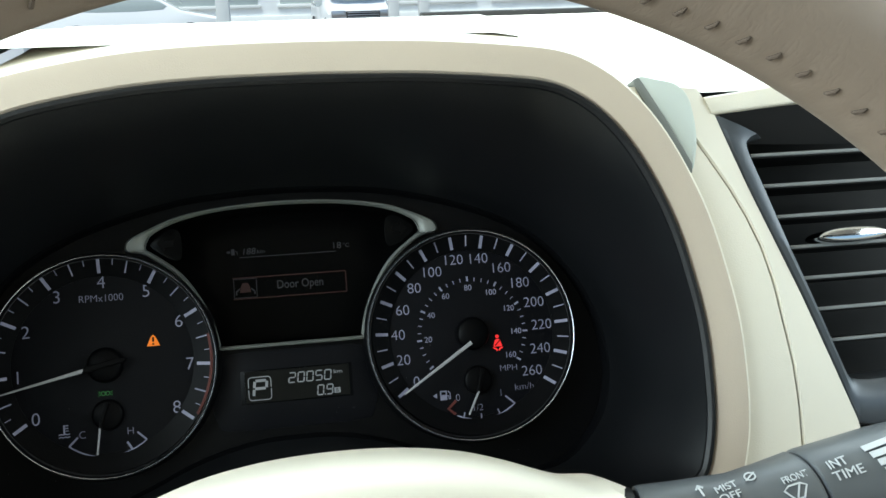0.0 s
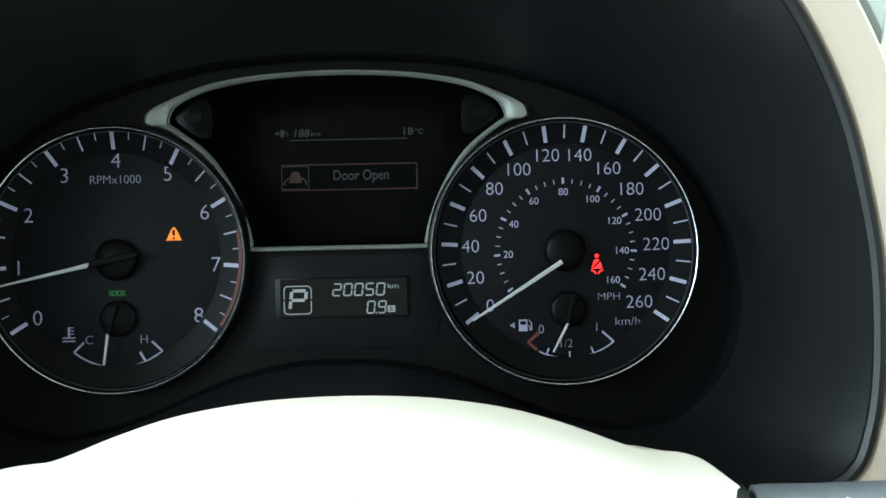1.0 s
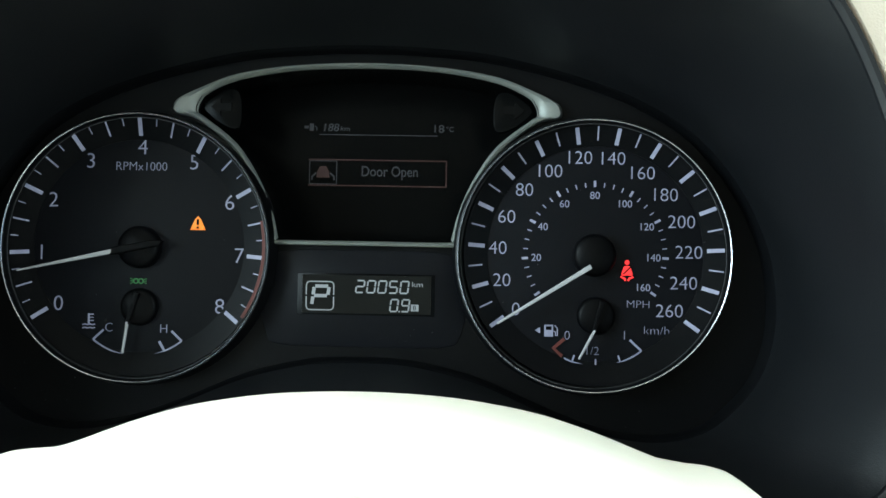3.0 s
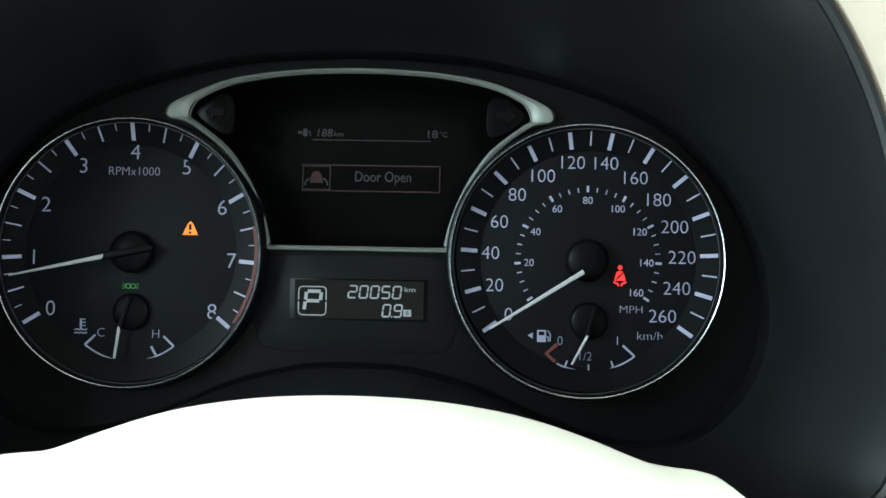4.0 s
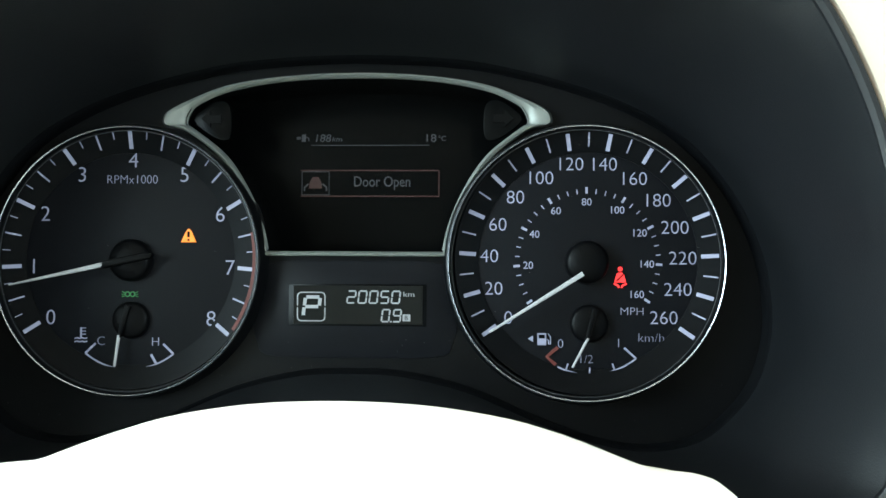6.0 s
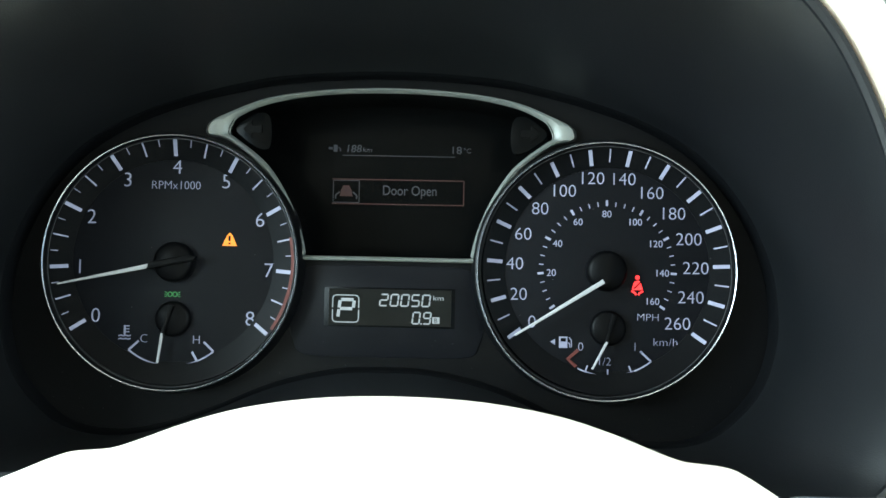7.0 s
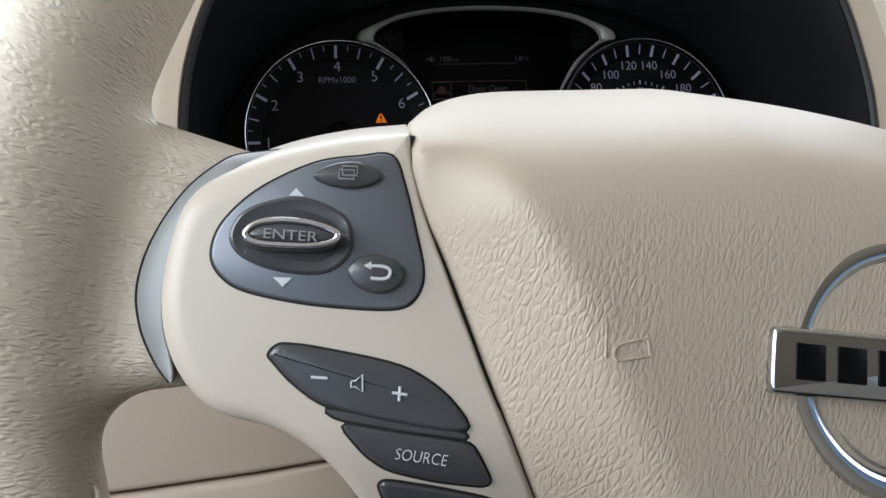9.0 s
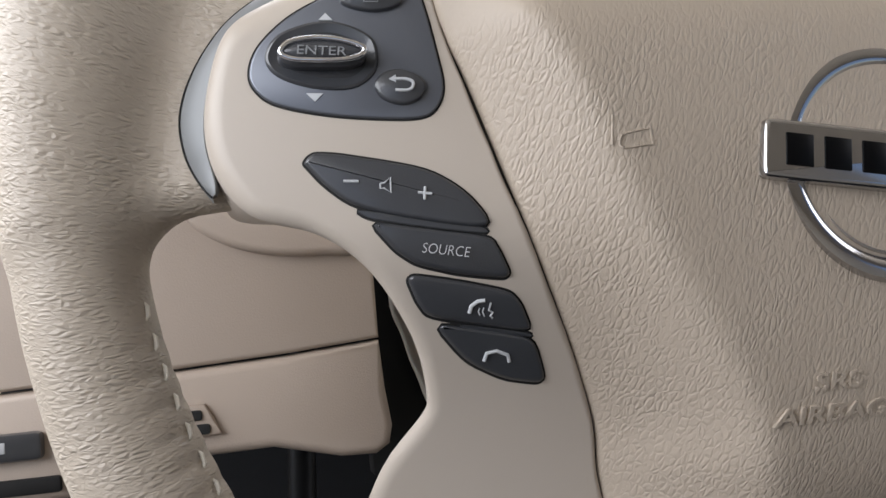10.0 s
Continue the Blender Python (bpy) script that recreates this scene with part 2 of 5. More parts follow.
def slab(outline, z0, z1, r=0.001, steps=4, lift=None, bm=None, dome=0.0, base=None, cuts=(), soft=None):
    """A plate of a closed outline from z0 up to z1 with a rounded upper edge; lift(u, v) is added to its height; base moves the points of its lower edge;
    cuts are the v at which its faces are divided to follow lift; soft(q) scales the rounding."""
    bm = bm or bmesh.new()
    pl = [Vector((q[0], q[1])) for q in outline]
    if area(pl) < 0:
        pl = pl[::-1]
    rings = [(0.0, z0)] + [(r * (1 - math.cos(a)), z1 - r + r * math.sin(a)) for a in [math.pi / 2 * i / steps for i in range(steps + 1)]]
    lift = lift or (lambda u, v: 0.0)
    loops = []
    for d, z in rings:
        here = inset(pl, d) if d else pl
        zs = [z] * len(pl)
        if base and z == z0:
            here = [base(q) for q in pl]
        elif soft:
            here = [p + (q - p) * soft(p) for p, q in zip(pl, here)]
            zs = [z1 - (z1 - z) * soft(p) if z > z0 else z for p in pl]
        if base and z > z0:
            here = [q + (base(p) - p) * ((z1 - zz) / (z1 - z0)) for p, q, zz in zip(pl, here, zs)]
        loops.append([bm.verts.new((q[0], q[1], zz + lift(q[0], q[1]))) for q, zz in zip(here, zs)])
    last = inset(pl, r)
    c = sum(last, Vector((0, 0))) / len(last)
    if dome:
        for f in (0.75, 0.5, 0.25):
            loops.append([bm.verts.new((*(c + (q - c) * f), z1 + dome * (1 - f * f) + lift(*(c + (q - c) * f)))) for q in last])
    for a, b in zip(loops, loops[1:]):
        for i in range(len(a)):
            j = (i + 1) % len(a)
            bm.faces.new((a[i], a[j], b[j], b[i]))
    bm.faces.new(loops[-1])
    bm.faces.new(loops[0][::-1])
    for v in cuts:
        bmesh.ops.bisect_plane(bm, geom=bm.verts[:] + bm.edges[:] + bm.faces[:], plane_co=(0, v, 0), plane_no=(0, 1, 0), dist=1e-6)
    return bm


def strip(rows, closed=False, bm=None):
    """A skin through rows of points with equal counts."""
    bm = bm or bmesh.new()
    vs = [[bm.verts.new(p) for p in row] for row in rows]
    for a, b in zip(vs, vs[1:]):
        n = len(a)
        for i in range(n if closed else n - 1):
            j = (i + 1) % n
            bm.faces.new((a[i], a[j], b[j], b[i]))
    return bm


def box(x0, x1, y0, y1, z0, z1, r=0.002, seg=2, bm=None):
    bm = bm or bmesh.new()
    vs = [bm.verts.new((x, y, z)) for z in (z0, z1) for y in (y0, y1) for x in (x0, x1)]
    for f in ((0, 2, 3, 1), (4, 5, 7, 6), (0, 1, 5, 4), (2, 6, 7, 3), (0, 4, 6, 2), (1, 3, 7, 5)):
        bm.faces.new([vs[i] for i in f])
    if r:
        bmesh.ops.bevel(bm, geom=list(bm.edges), offset=r, segments=seg, affect="EDGES", profile=0.5)
    return bm


def tube(path, radius, sides=10, closed=False, bm=None, flat=1.0, up=(0, 0, 1)):
    """A round rod along a path; radius a number or one a point."""
    bm = bm or bmesh.new()
    p = [Vector(q) for q in path]
    n, rows = len(p), []
    for i, q in enumerate(p):
        a, c = (p[i - 1], p[(i + 1) % n]) if closed else (p[max(i - 1, 0)], p[min(i + 1, n - 1)])
        t = (c - a).normalized()
        s = t.cross(Vector(up))
        s = s.normalized() if s.length > 1e-6 else t.orthogonal().normalized()
        w = s.cross(t).normalized()
        rad = radius[i] if isinstance(radius, (list, tuple)) else radius
        rows.append([q + rad * (math.cos(f) * s + flat * math.sin(f) * w) for f in [2 * math.pi * k / sides for k in range(sides)]])
    if closed:
        rows.append(rows[0])
    bm = strip(rows, True, bm)
    if not closed:
        for row in (rows[0], rows[-1]):
            bm.faces.new([bm.verts.new(v) for v in row])
    return bm


def circle(cx, cy, r, n=64, ry=None):
    return [Vector((cx + r * math.cos(2 * math.pi * i / n), cy + (ry or r) * math.sin(2 * math.pi * i / n))) for i in range(n)]


def text(name, body, size, m, mat, parent, label="", width=None, thick=0.00008, shear=0.0, bold=0.0):
    """Raised lettering in the built-in font, centred on the pose m; size is the height of a capital."""
    cu = bpy.data.curves.new(name, "FONT")
    cu.body, cu.size, cu.align_x, cu.align_y, cu.extrude, cu.shear, cu.offset = body, size / 0.73, "CENTER", "CENTER", thick, shear, bold
    cu.resolution_u = 4
    tmp = new(name, cu)
    bpy.context.view_layer.update()
    me = bpy.data.meshes.new_from_object(tmp.evaluated_get(bpy.context.evaluated_depsgraph_get()))
    bpy.data.objects.remove(tmp)
    xs, ys = ([v.co[k] for v in me.vertices] or [0] for k in (0, 1))
    f = width / max(1e-6, max(xs) - min(xs)) if width else 1.0
    mx, my = (max(xs) + min(xs)) / 2, (max(ys) + min(ys)) / 2
    for v in me.vertices:
        v.co.x, v.co.y = (v.co.x - mx) * f, v.co.y - my
    me.materials.clear()
    me.materials.append(mat)
    bm = bmesh.new()
    bm.from_mesh(me)
    bmesh.ops.remove_doubles(bm, verts=bm.verts, dist=1e-6)
    bm.to_mesh(me)
    bm.free()
    return part(name, me, mat, parent, label, m=m)


def resample(pl, n):
    pl = [Vector((q[0], q[1])) for q in pl]
    if area(pl) < 0:
        pl = pl[::-1]
    seg = [(pl[(i + 1) % len(pl)] - q).length for i, q in enumerate(pl)]
    total, out, acc, i = sum(seg), [], 0.0, 0
    for k in range(n):
        t = total * k / n
        while acc + seg[i] < t:
            acc += seg[i]
            i += 1
        out.append(pl[i] + (pl[(i + 1) % len(pl)] - pl[i]) * ((t - acc) / seg[i]))
    return out


def line(name, pts, width, mat, parent, z=0.0018, thick=0.0003):
    bm = bmesh.new()
    p = [Vector(q) for q in pts]
    lo, hi = [], []
    if (p[0] - p[-1]).length < 1e-7:
        o, n = inset(p[:-1], -width / 2), inset(p[:-1], width / 2)
        return part(name, strip([[(*q, zz) for q in r] for r, zz in ((o, z), (o, z + thick), (n, z + thick), (n, z), (o, z))], True), mat, parent)
    for i, q in enumerate(p):
        t = (p[min(i + 1, len(p) - 1)] - p[max(i - 1, 0)]).normalized()
        s = Vector((-t.y, t.x)) * width / 2
        lo.append(q - s)
        hi.append(q + s)
    return part(name, slab(lo + hi[::-1], z, z + thick, 0.00005, 1), mat, parent)


def arc(cx, cy, r, a0, a1, n=24):
    return [(cx + r * math.cos(radians(a0 + (a1 - a0) * i / n)), cy + r * math.sin(radians(a0 + (a1 - a0) * i / n))) for i in range(n + 1)]


def angular(pts, n=6, r=0.12):
    """An outline whose corners are only slightly rounded."""
    out, k = [], len(pts)
    for i in range(k):
        a, b, c = (Vector(pts[(i + j) % k]) for j in (-1, 0, 1))
        for s in range(n):
            t = s / (n - 1)
            p, q = b + (a - b) * r, b + (c - b) * r
            out.append((1 - t) ** 2 * p + 2 * t * (1 - t) * b + t * t * q)
    return out

# ---- outside: ground, parked cars, building ----
def ground_mesh():
    bm = bmesh.new()
    n = 24
    for i in range(n + 1):
        for j in range(n + 1):
            x, y = ((2 * k / n - 1) ** 3 * 600 for k in (i, j))
            bm.verts.new((x, y, 0.0))
    bm.verts.ensure_lookup_table()
    for i in range(n):
        for j in range(n):
            a = i * (n + 1) + j
            bm.faces.new([bm.verts[k] for k in (a, a + n + 1, a + n + 2, a + 1)])
    return bm


ground = part("ground", ground_mesh(), ASPHALT, smooth=False)
tagged(ground, "grey-brown paved yard outside the car", "ground", kind="structure")


def parked_car(m, label, suv):
    """A car along local y, nose towards -y."""
    t = thing("parked_car", m, label, "car")
    h = 1.75 if suv else 1.46
    L, Wd = 4.5, 0.9
    side = [(-2.25, 0.45), (-2.22, 0.78), (-1.2, 0.98), (-0.5, h - 0.08), (0.3, h), (1.5, h - 0.05), (2.1, 1.0), (2.25, 0.9), (2.25, 0.4), (0, 0.28)]
    rows = []
    for x, f in ((-Wd, 0.93), (-Wd + 0.06, 1.0), (0, 1.02), (Wd - 0.06, 1.0), (Wd, 0.93)):
        rows.append([(x, y * f, 0.3 + (z - 0.3) * f) for y, z in side])
    bm = strip(rows, True)
    for row in (rows[0], rows[-1]):
        bm.faces.new([bm.verts.new(p) for p in row])
    part("body", bm, CARPAINT, t)
    part("windscreen", slab(curve([(-0.72, 1.02), (0.72, 1.02), (0.6, h - 0.12), (-0.6, h - 0.12)], 3), 0, 0.02, 0.005), TINT, t,
         m=Matrix.Translation((0, -1.02, 0)) @ Matrix(((1, 0, 0, 0), (0, 0.75, -0.66, -0.62), (0, 1, 0, 0), (0, 0, 0, 1))))
    for x in (-1, 1):
        part("side_window", slab(curve([(-0.75, 1.02), (1.5, 1.02), (1.2, h - 0.15), (-0.35, h - 0.15)], 3), 0, 0.02, 0.005), TINT, t,
             m=Matrix.Translation((x * 0.885, 0, 0)) @ Matrix(((0, 0, x, 0), (1, 0, 0, 0), (0, 1, 0, 0), (0, 0, 0, 1))))
        part("headlight", box(x * 0.65 - 0.2, x * 0.65 + 0.2, -2.27, -2.1, 0.68, 0.86, 0.04), RIM_METAL, t)
        for y in (-1.4, 1.4):
            w = part("wheel", tube([(x * 0.72, y, 0.34), (x * 0.92, y, 0.34)], 0.34, 28), TYRE, t)
            part("rim", tube([(x * 0.88, y, 0.34), (x * 0.93, y, 0.34)], 0.22, 20), RIM_METAL, w)
    part("grille", box(-0.45, 0.45, -2.29, -2.15, 0.62, 0.84, 0.02), TYRE, t)
    for z in (0.68, 0.74, 0.80):
        part("grille_bar", box(-0.43, 0.43, -2.305, -2.27, z - 0.012, z + 0.012, 0.006), RIM_METAL, t)
    part("bumper", box(-0.86, 0.86, -2.33, -2.1, 0.36, 0.56, 0.05), CARPAINT, t)
    return t


parked_car(pose(2.3, 28, 0, 0, 0, 4), "white sport utility vehicle parked facing us across the yard", True)
parked_car(pose(-3.5, 26.5, 0, 0, 0, 94), "white saloon car parked broadside on the paving", False)
parked_car(pose(-5.5, 14.0, 0, 0, 0, 92), "white saloon car parked broadside nearer to the windscreen", False)
post = part("concrete_post", box(-1.02, -0.76, 19, 19.3, 0, 4.2, 0.02), WALLW)
tagged(post, "white painted concrete post beside the parked cars", "post")
post2 = part("concrete_post", box(2.95, 3.2, 24, 24.3, 0, 4.2, 0.02), WALLW)
tagged(post2, "white painted concrete post beside the parked cars", "post")
post3 = part("concrete_post", box(3.72, 3.97, 24, 24.3, 0, 4.2, 0.02), WALLW)
tagged(post3, "white painted concrete post beside the parked cars", "post")
hall = thing("workshop_building", pose(6, 36, 0), "long grey-green building behind the yard", "building")
part("wall", box(-40, 40, 0, 0.4, 0, 6.0, 0.02), WALLG, hall)
part("plinth", box(-40, 40, -0.12, 0.0, 0, 0.6, 0.02), WALLW, hall)
part("roof", box(-41, 41, -0.8, 6, 6.0, 6.3, 0.03), WALLW, hall)
for k in range(-9, 10):
    w = part("window", box(k * 4 - 1.6, k * 4 + 1.6, -0.06, 0.0, 1.0, 3.4, 0.02), TINT, hall)
    part("frame", box(k * 4 - 1.7, k * 4 + 1.7, -0.1, 0.0, 0.88, 1.0, 0.01), WALLW, w)

# ---- cabin shell ----
cabin_floor = part("floor", box(-0.72, 0.95, -1.6, 0.55, 0.38, 0.42, 0.01), CARPET)
tagged(cabin_floor, "dark carpeted floor of the car", "floor", kind="structure")
ceiling = part("ceiling", strip([[(x, y, 1.72 - 0.10 * ((x - 0.1) / 0.75) ** 2 - 0.05 * ((y + 0.9) / 0.9) ** 2) for x in np.linspace(-0.6, 0.8, 9)] for y in np.linspace(-1.7, 0.1, 9)]), CLOTH)
ceiling.data.materials[0] = CLOTH
sol = ceiling.modifiers.new("thick", "SOLIDIFY")
sol.thickness, sol.offset = 0.03, 1
tagged(ceiling, "beige headliner of the car", "ceiling", kind="structure")
wall_back = part("wall_back", box(-0.72, 0.95, -1.72, -1.66, 0.4, 1.72, 0.01), CLOTH)
tagged(wall_back, "beige rear of the cabin", "wall", kind="structure")
wall_right = part("wall_right", box(0.93, 0.99, -1.7, 0.6, 0.4, 1.15, 0.01), CLOTH)
tagged(wall_right, "beige passenger door lining", "wall", kind="structure")
firewall = part("firewall", box(-0.72, 0.95, 0.52, 0.56, 0.38, 1.0, 0.01), CARPET)
tagged(firewall, "dark bulkhead in front of the footwell", "wall", kind="structure")

# ---- dashboard ----
DASH = pose(0, 0, 1.10, 69, 0, 0)          # x right, y up the dial faces, z towards the driver
dash = thing("dashboard", DASH, "cream soft-touch dashboard with a black instrument hood", "dashboard", inside=True)
WL = 0.096                                  # how far the hood's lip stands out from the dials
R_LIP = [(-0.004, 0.1098), (0.0255, 0.1096), (0.06, 0.1083), (0.0925, 0.1053), (0.1112, 0.1024), (0.1231, 0.0969), (0.1339, 0.0881), (0.1442, 0.0748), (0.1531, 0.0575), (0.1605, 0.0374), (0.1654, 0.0152), (0.1686, -0.007), (0.1706, -0.0296), (0.1713, -0.0449), (0.1701, -0.0562), (0.1664, -0.0651), (0.1575, -0.071), (0.1388, -0.074), (0.0945, -0.0769), (0.0452, -0.0799)]
L_LIP = [(-0.0533, -0.0799), (-0.1025, -0.0769), (-0.1419, -0.073), (-0.1577, -0.068), (-0.1655, -0.0602), (-0.1685, -0.0493), (-0.1695, -0.0345), (-0.1685, -0.0099), (-0.166, 0.0117), (-0.1606, 0.0344), (-0.1517, 0.0561), (-0.1409, 0.0738), (-0.1291, 0.0876), (-0.1153, 0.0965), (-0.0976, 0.1019), (-0.0651, 0.1071), (-0.0335, 0.1093)]


def lean(q):
    """Shifts the hood's outline right, more at its top, to fit the camera's views."""
    f = min(1.0, max(0.0, (q[1] + 0.055) / 0.04)) if q[0] > 0 else min(1.0, max(0.0, q[1] / 0.08))
    return Vector((q[0] + 0.0048 * f * min(1.0, abs(q[0]) / 0.08), q[1]))


LIP = curve([lean(q) for q in R_LIP + [(-0.004, -0.0808)] + L_LIP], 4)
HALF_IN = [(0, 0.0785), (0.039, 0.0765), (0.0605, 0.0728), (0.0825, 0.067), (0.104, 0.0590), (0.125, 0.0463), (0.142, 0.0269), (0.1525, 0.0054), (0.156, -0.0117),
           (0.156, -0.0288), (0.1506, -0.046), (0.140, -0.0592), (0.128, -0.0675), (0.110, -0.0705), (0.090, -0.0675), (0.070, -0.0605), (0.045, -0.0500), (0.02, -0.0440)]
INNER = curve(HALF_IN + [(0, -0.043)] + [(-u, v) for u, v in HALF_IN[:0:-1]], 4)


def ring(pl, z, d=0.0):
    return [(q[0], q[1], z) for q in (inset(pl, d) if d else (pl if area(pl) > 0 else pl[::-1]))]


# the dark tunnel from the lip down to the dials
rows = []
# the mouth of the black tunnel, within the front band
MOUTH = [Vector(((q[0] + 0.004) * 0.962 - 0.004, q[1] * (0.948 if q[1] > 0 else 1.0))) for q in LIP]
lip_r = [(q.x, q.y, WL) for q in resample(MOUTH, 160)]
in_r = [(q.x, q.y, 0.008) for q in resample(INNER, 160)]
for i in range(13):
    s = i / 12
    e = s ** 0.8
    rows.append([tuple(a[k] + (b[k] - a[k]) * (e if k < 2 else s) for k in range(3)) for a, b in zip(lip_r, in_r)])
part("hood_tunnel", strip(rows, True), HOOD_BLACK, dash, "black grained inner hood")
part("dial_rebate", strip([ring(INNER, 0.008), ring(INNER, 0.006, 0.0012), ring(INNER, -0.006, 0.002)], True), MASK, dash, "black step round the dials")
part("hood_lip", strip([ring(MOUTH, WL - 0.004), ring(MOUTH, WL + 0.0015, 0.0), ring(MOUTH, WL + 0.003, -0.0012), ring(MOUTH, WL + 0.003, -0.0026), ring(MOUTH, WL + 0.001, -0.0036), ring(MOUTH, WL - 0.006, -0.0036)], True),
     LIP_BLACK, dash, "thin black rubber lip")


def rolled(pl, lo, hi):
    """The cream front edge of the hood: a rolled bead that turns into its outer side."""
    prof = [(0.0034, WL - 0.003), (0.0037, WL + 0.0012), (0.0050, WL + 0.0022), (0.0085, WL + 0.0024), (0.0112, WL + 0.0018), (0.0126, WL + 0.0004), (0.0134, WL - 0.0020), (0.0142, WL - 0.006), (0.0152, WL - 0.014), (0.0168, WL - 0.03), (0.019, WL - 0.06), (0.022, WL - 0.12), (0.034, WL - 0.28)]
    prof = prof[lo:hi]
    return [[(u, min(v + 0.40 * max(0.0, WL - 0.004 - w) * min(1.0, max(0.0, (v - 0.05) / 0.06)), max(v, 0.1610 - 0.384 * w) if w > WL - 0.02 else 0.1603 - 0.384 * w), w) for u, v, w in ring(pl, z, -d)] for d, z in prof]


part("hood_band", strip([ring(MOUTH, WL - 0.003, -0.0034), ring(MOUTH, WL + 0.0008, -0.0037), ring(MOUTH, WL + 0.0018, -0.0046)] + rolled(LIP, 2, 5), True), CREAM_SHADED, dash, "front band of the hood, cream darkened as in shade")
part("hood_edge", strip(rolled(LIP, 4, 13), True), CREAM, dash, "cream rolled hood edge")


def world_part(name, bm, mat, label=""):
    ob = part(name, bm, mat, dash, label)
    ob.matrix_local = DASH.inverted()
    return ob


# the top pad, level, from the hood forward to the windscreen
def ease(v, lo, hi):
    f = min(1.0, max(0.0, (v - lo) / (hi - lo)))
    return f * f * (3 - 2 * f)


def top_z(x, y):
    return 1.2482 - 0.02 * max(0, y - 0.2) - (0.0287 - 0.08 * max(0.0, x - 0.21)) * ease(x, 0.10, 0.15) * ease(0.40 - y, 0.0, 0.22) - 0.0287 * ease(-x, 0.155, 0.20) * ease(0.40 - y, 0.0, 0.22)


def top_y(x, s):
    near = -0.022 - 0.0175 * (ease(x, 0.15, 0.19) if x > 0 else ease(-x, 0.135, 0.175))
    return near + (0.56 - near) * s


world_part("top_pad", strip([[(x, top_y(x, s), top_z(x, top_y(x, s))) for x in np.linspace(-0.62, 0.8, 120)] for s in [0, 0.02, 0.05, 0.1, 0.17, 0.25, 0.35, 0.5, 0.75, 1]]), CREAM, "cream dashboard top")
world_part("carcass", box(-0.55, 0.75, 0.06, 0.61, 0.93, 1.19, 0.02), BLACK, "dark body behind the dashboard")
world_part("defroster_slot", box(0.15, 0.60, 0.53, 0.545, 1.236, 1.2472, 0.002), BLACK, "dark defroster slot")

# cream panels beside the hood, a fine seam between them
def along(pts, v):
    """u of a line given as points of falling v."""
    vs = [q[1] for q in pts][::-1]
    return float(np.interp(v, vs, [q[0] for q in pts][::-1]))


SIDE = Matrix.Translation((-0.003, -0.004, 0.022)) @ Matrix.Diagonal((0.967, 0.967, 1, 1))     # where the panels beside the hood stand
LIP_SIDE = [(0.106, 0.1245), (0.130, 0.115), (0.150, 0.101), (0.1635, 0.083), (0.1735, 0.061), (0.181, 0.035), (0.186, 0.005), (0.189, -0.026), (0.189, -0.053), (0.185, -0.070), (0.17, -0.083), (0.155, -0.093)]
SEAM = [(0.170, 0.118), (0.178, 0.097), (0.1932, 0.0723), (0.201, 0.059), (0.2075, 0.0457), (0.2136, 0.0299), (0.2175, 0.013), (0.2192, -0.001), (0.2219, -0.0213), (0.2225, -0.040), (0.2215, -0.062), (0.218, -0.09)]
VENT_EDGE = [(0.190, 0.118), (0.1965, 0.103), (0.2024, 0.0931), (0.2079, 0.0769), (0.2151, 0.0567), (0.2235, 0.0352), (0.2339, 0.0085), (0.245, -0.0234), (0.2539, -0.0497), (0.262, -0.09)]
VS = np.linspace(0.106, -0.09, 30)
for side in (1, -1):
    inner, outer = [], []
    for v in VS:
        a, b, c = (along(l, v) for l in (LIP_SIDE, SEAM, VENT_EDGE))
        b = max(b, a + 0.012)
        a -= 0.007 if side < 0 else 0.0
        inner.append([(side * (a - 0.004), v, 0.068), (side * (a + 0.004), v, 0.069), (side * (a * 0.5 + b * 0.5), v, 0.0685), (side * (b - 0.0012), v, 0.0667), (side * (b - 0.0004), v, 0.0657), (side * (b - 0.0004), v, 0.060)])
        outer.append([(side * (b + 0.0004), v, 0.060), (side * (b + 0.0004), v, 0.0657), (side * (b + 0.0012), v, 0.0665), (side * (b * 0.45 + c * 0.55), v, 0.0635), (side * (c - 0.001), v, 0.0605), (side * c, v, 0.058), (side * c, v, 0.03)])
    part("hood_side_panel", strip(inner), CREAM, dash, "cream panel beside the hood", m=SIDE)
    part("outer_panel", strip(outer), CREAM, dash, "cream outer dashboard panel", m=SIDE)
    # the pale insert along the hood's shoulder
    WED = [(0.1625, 0.1096), (0.1727, 0.1087), (0.1805, 0.1063), (0.1855, 0.1000), (0.1872, 0.0900), (0.1872, 0.0800), (0.1858, 0.0730), (0.1836, 0.0672), (0.1812, 0.0740), (0.1785, 0.0800), (0.1727, 0.0920)]
    ins = part("hood_insert", slab(curve([(side * u, v) for u, v in WED], 4), 0.040, 0.0692, 0.0008), INSERT, dash, "pale grey insert in the hood's shoulder", m=SIDE)
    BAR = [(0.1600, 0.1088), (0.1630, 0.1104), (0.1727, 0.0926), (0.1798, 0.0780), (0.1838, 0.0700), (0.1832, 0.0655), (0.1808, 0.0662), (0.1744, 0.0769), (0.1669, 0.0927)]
    part("insert_edge", slab(angular([(side * u, v) for u, v in BAR], 4, 0.2), 0.040, 0.0696, 0.0006), SHADE_GREY, ins, "flat edge greyed as the insert's shaded side", m=Matrix.Identity(4))
part("left_end_panel", strip([[(-along(VENT_EDGE, v) - 0.20 * q, v, 0.0600 - 0.045 * q * q) for q in np.linspace(0, 1, 10)] for v in np.linspace(0.106, -0.062, 14)]), CREAM, dash, "cream outer end of the dashboard", m=SIDE)
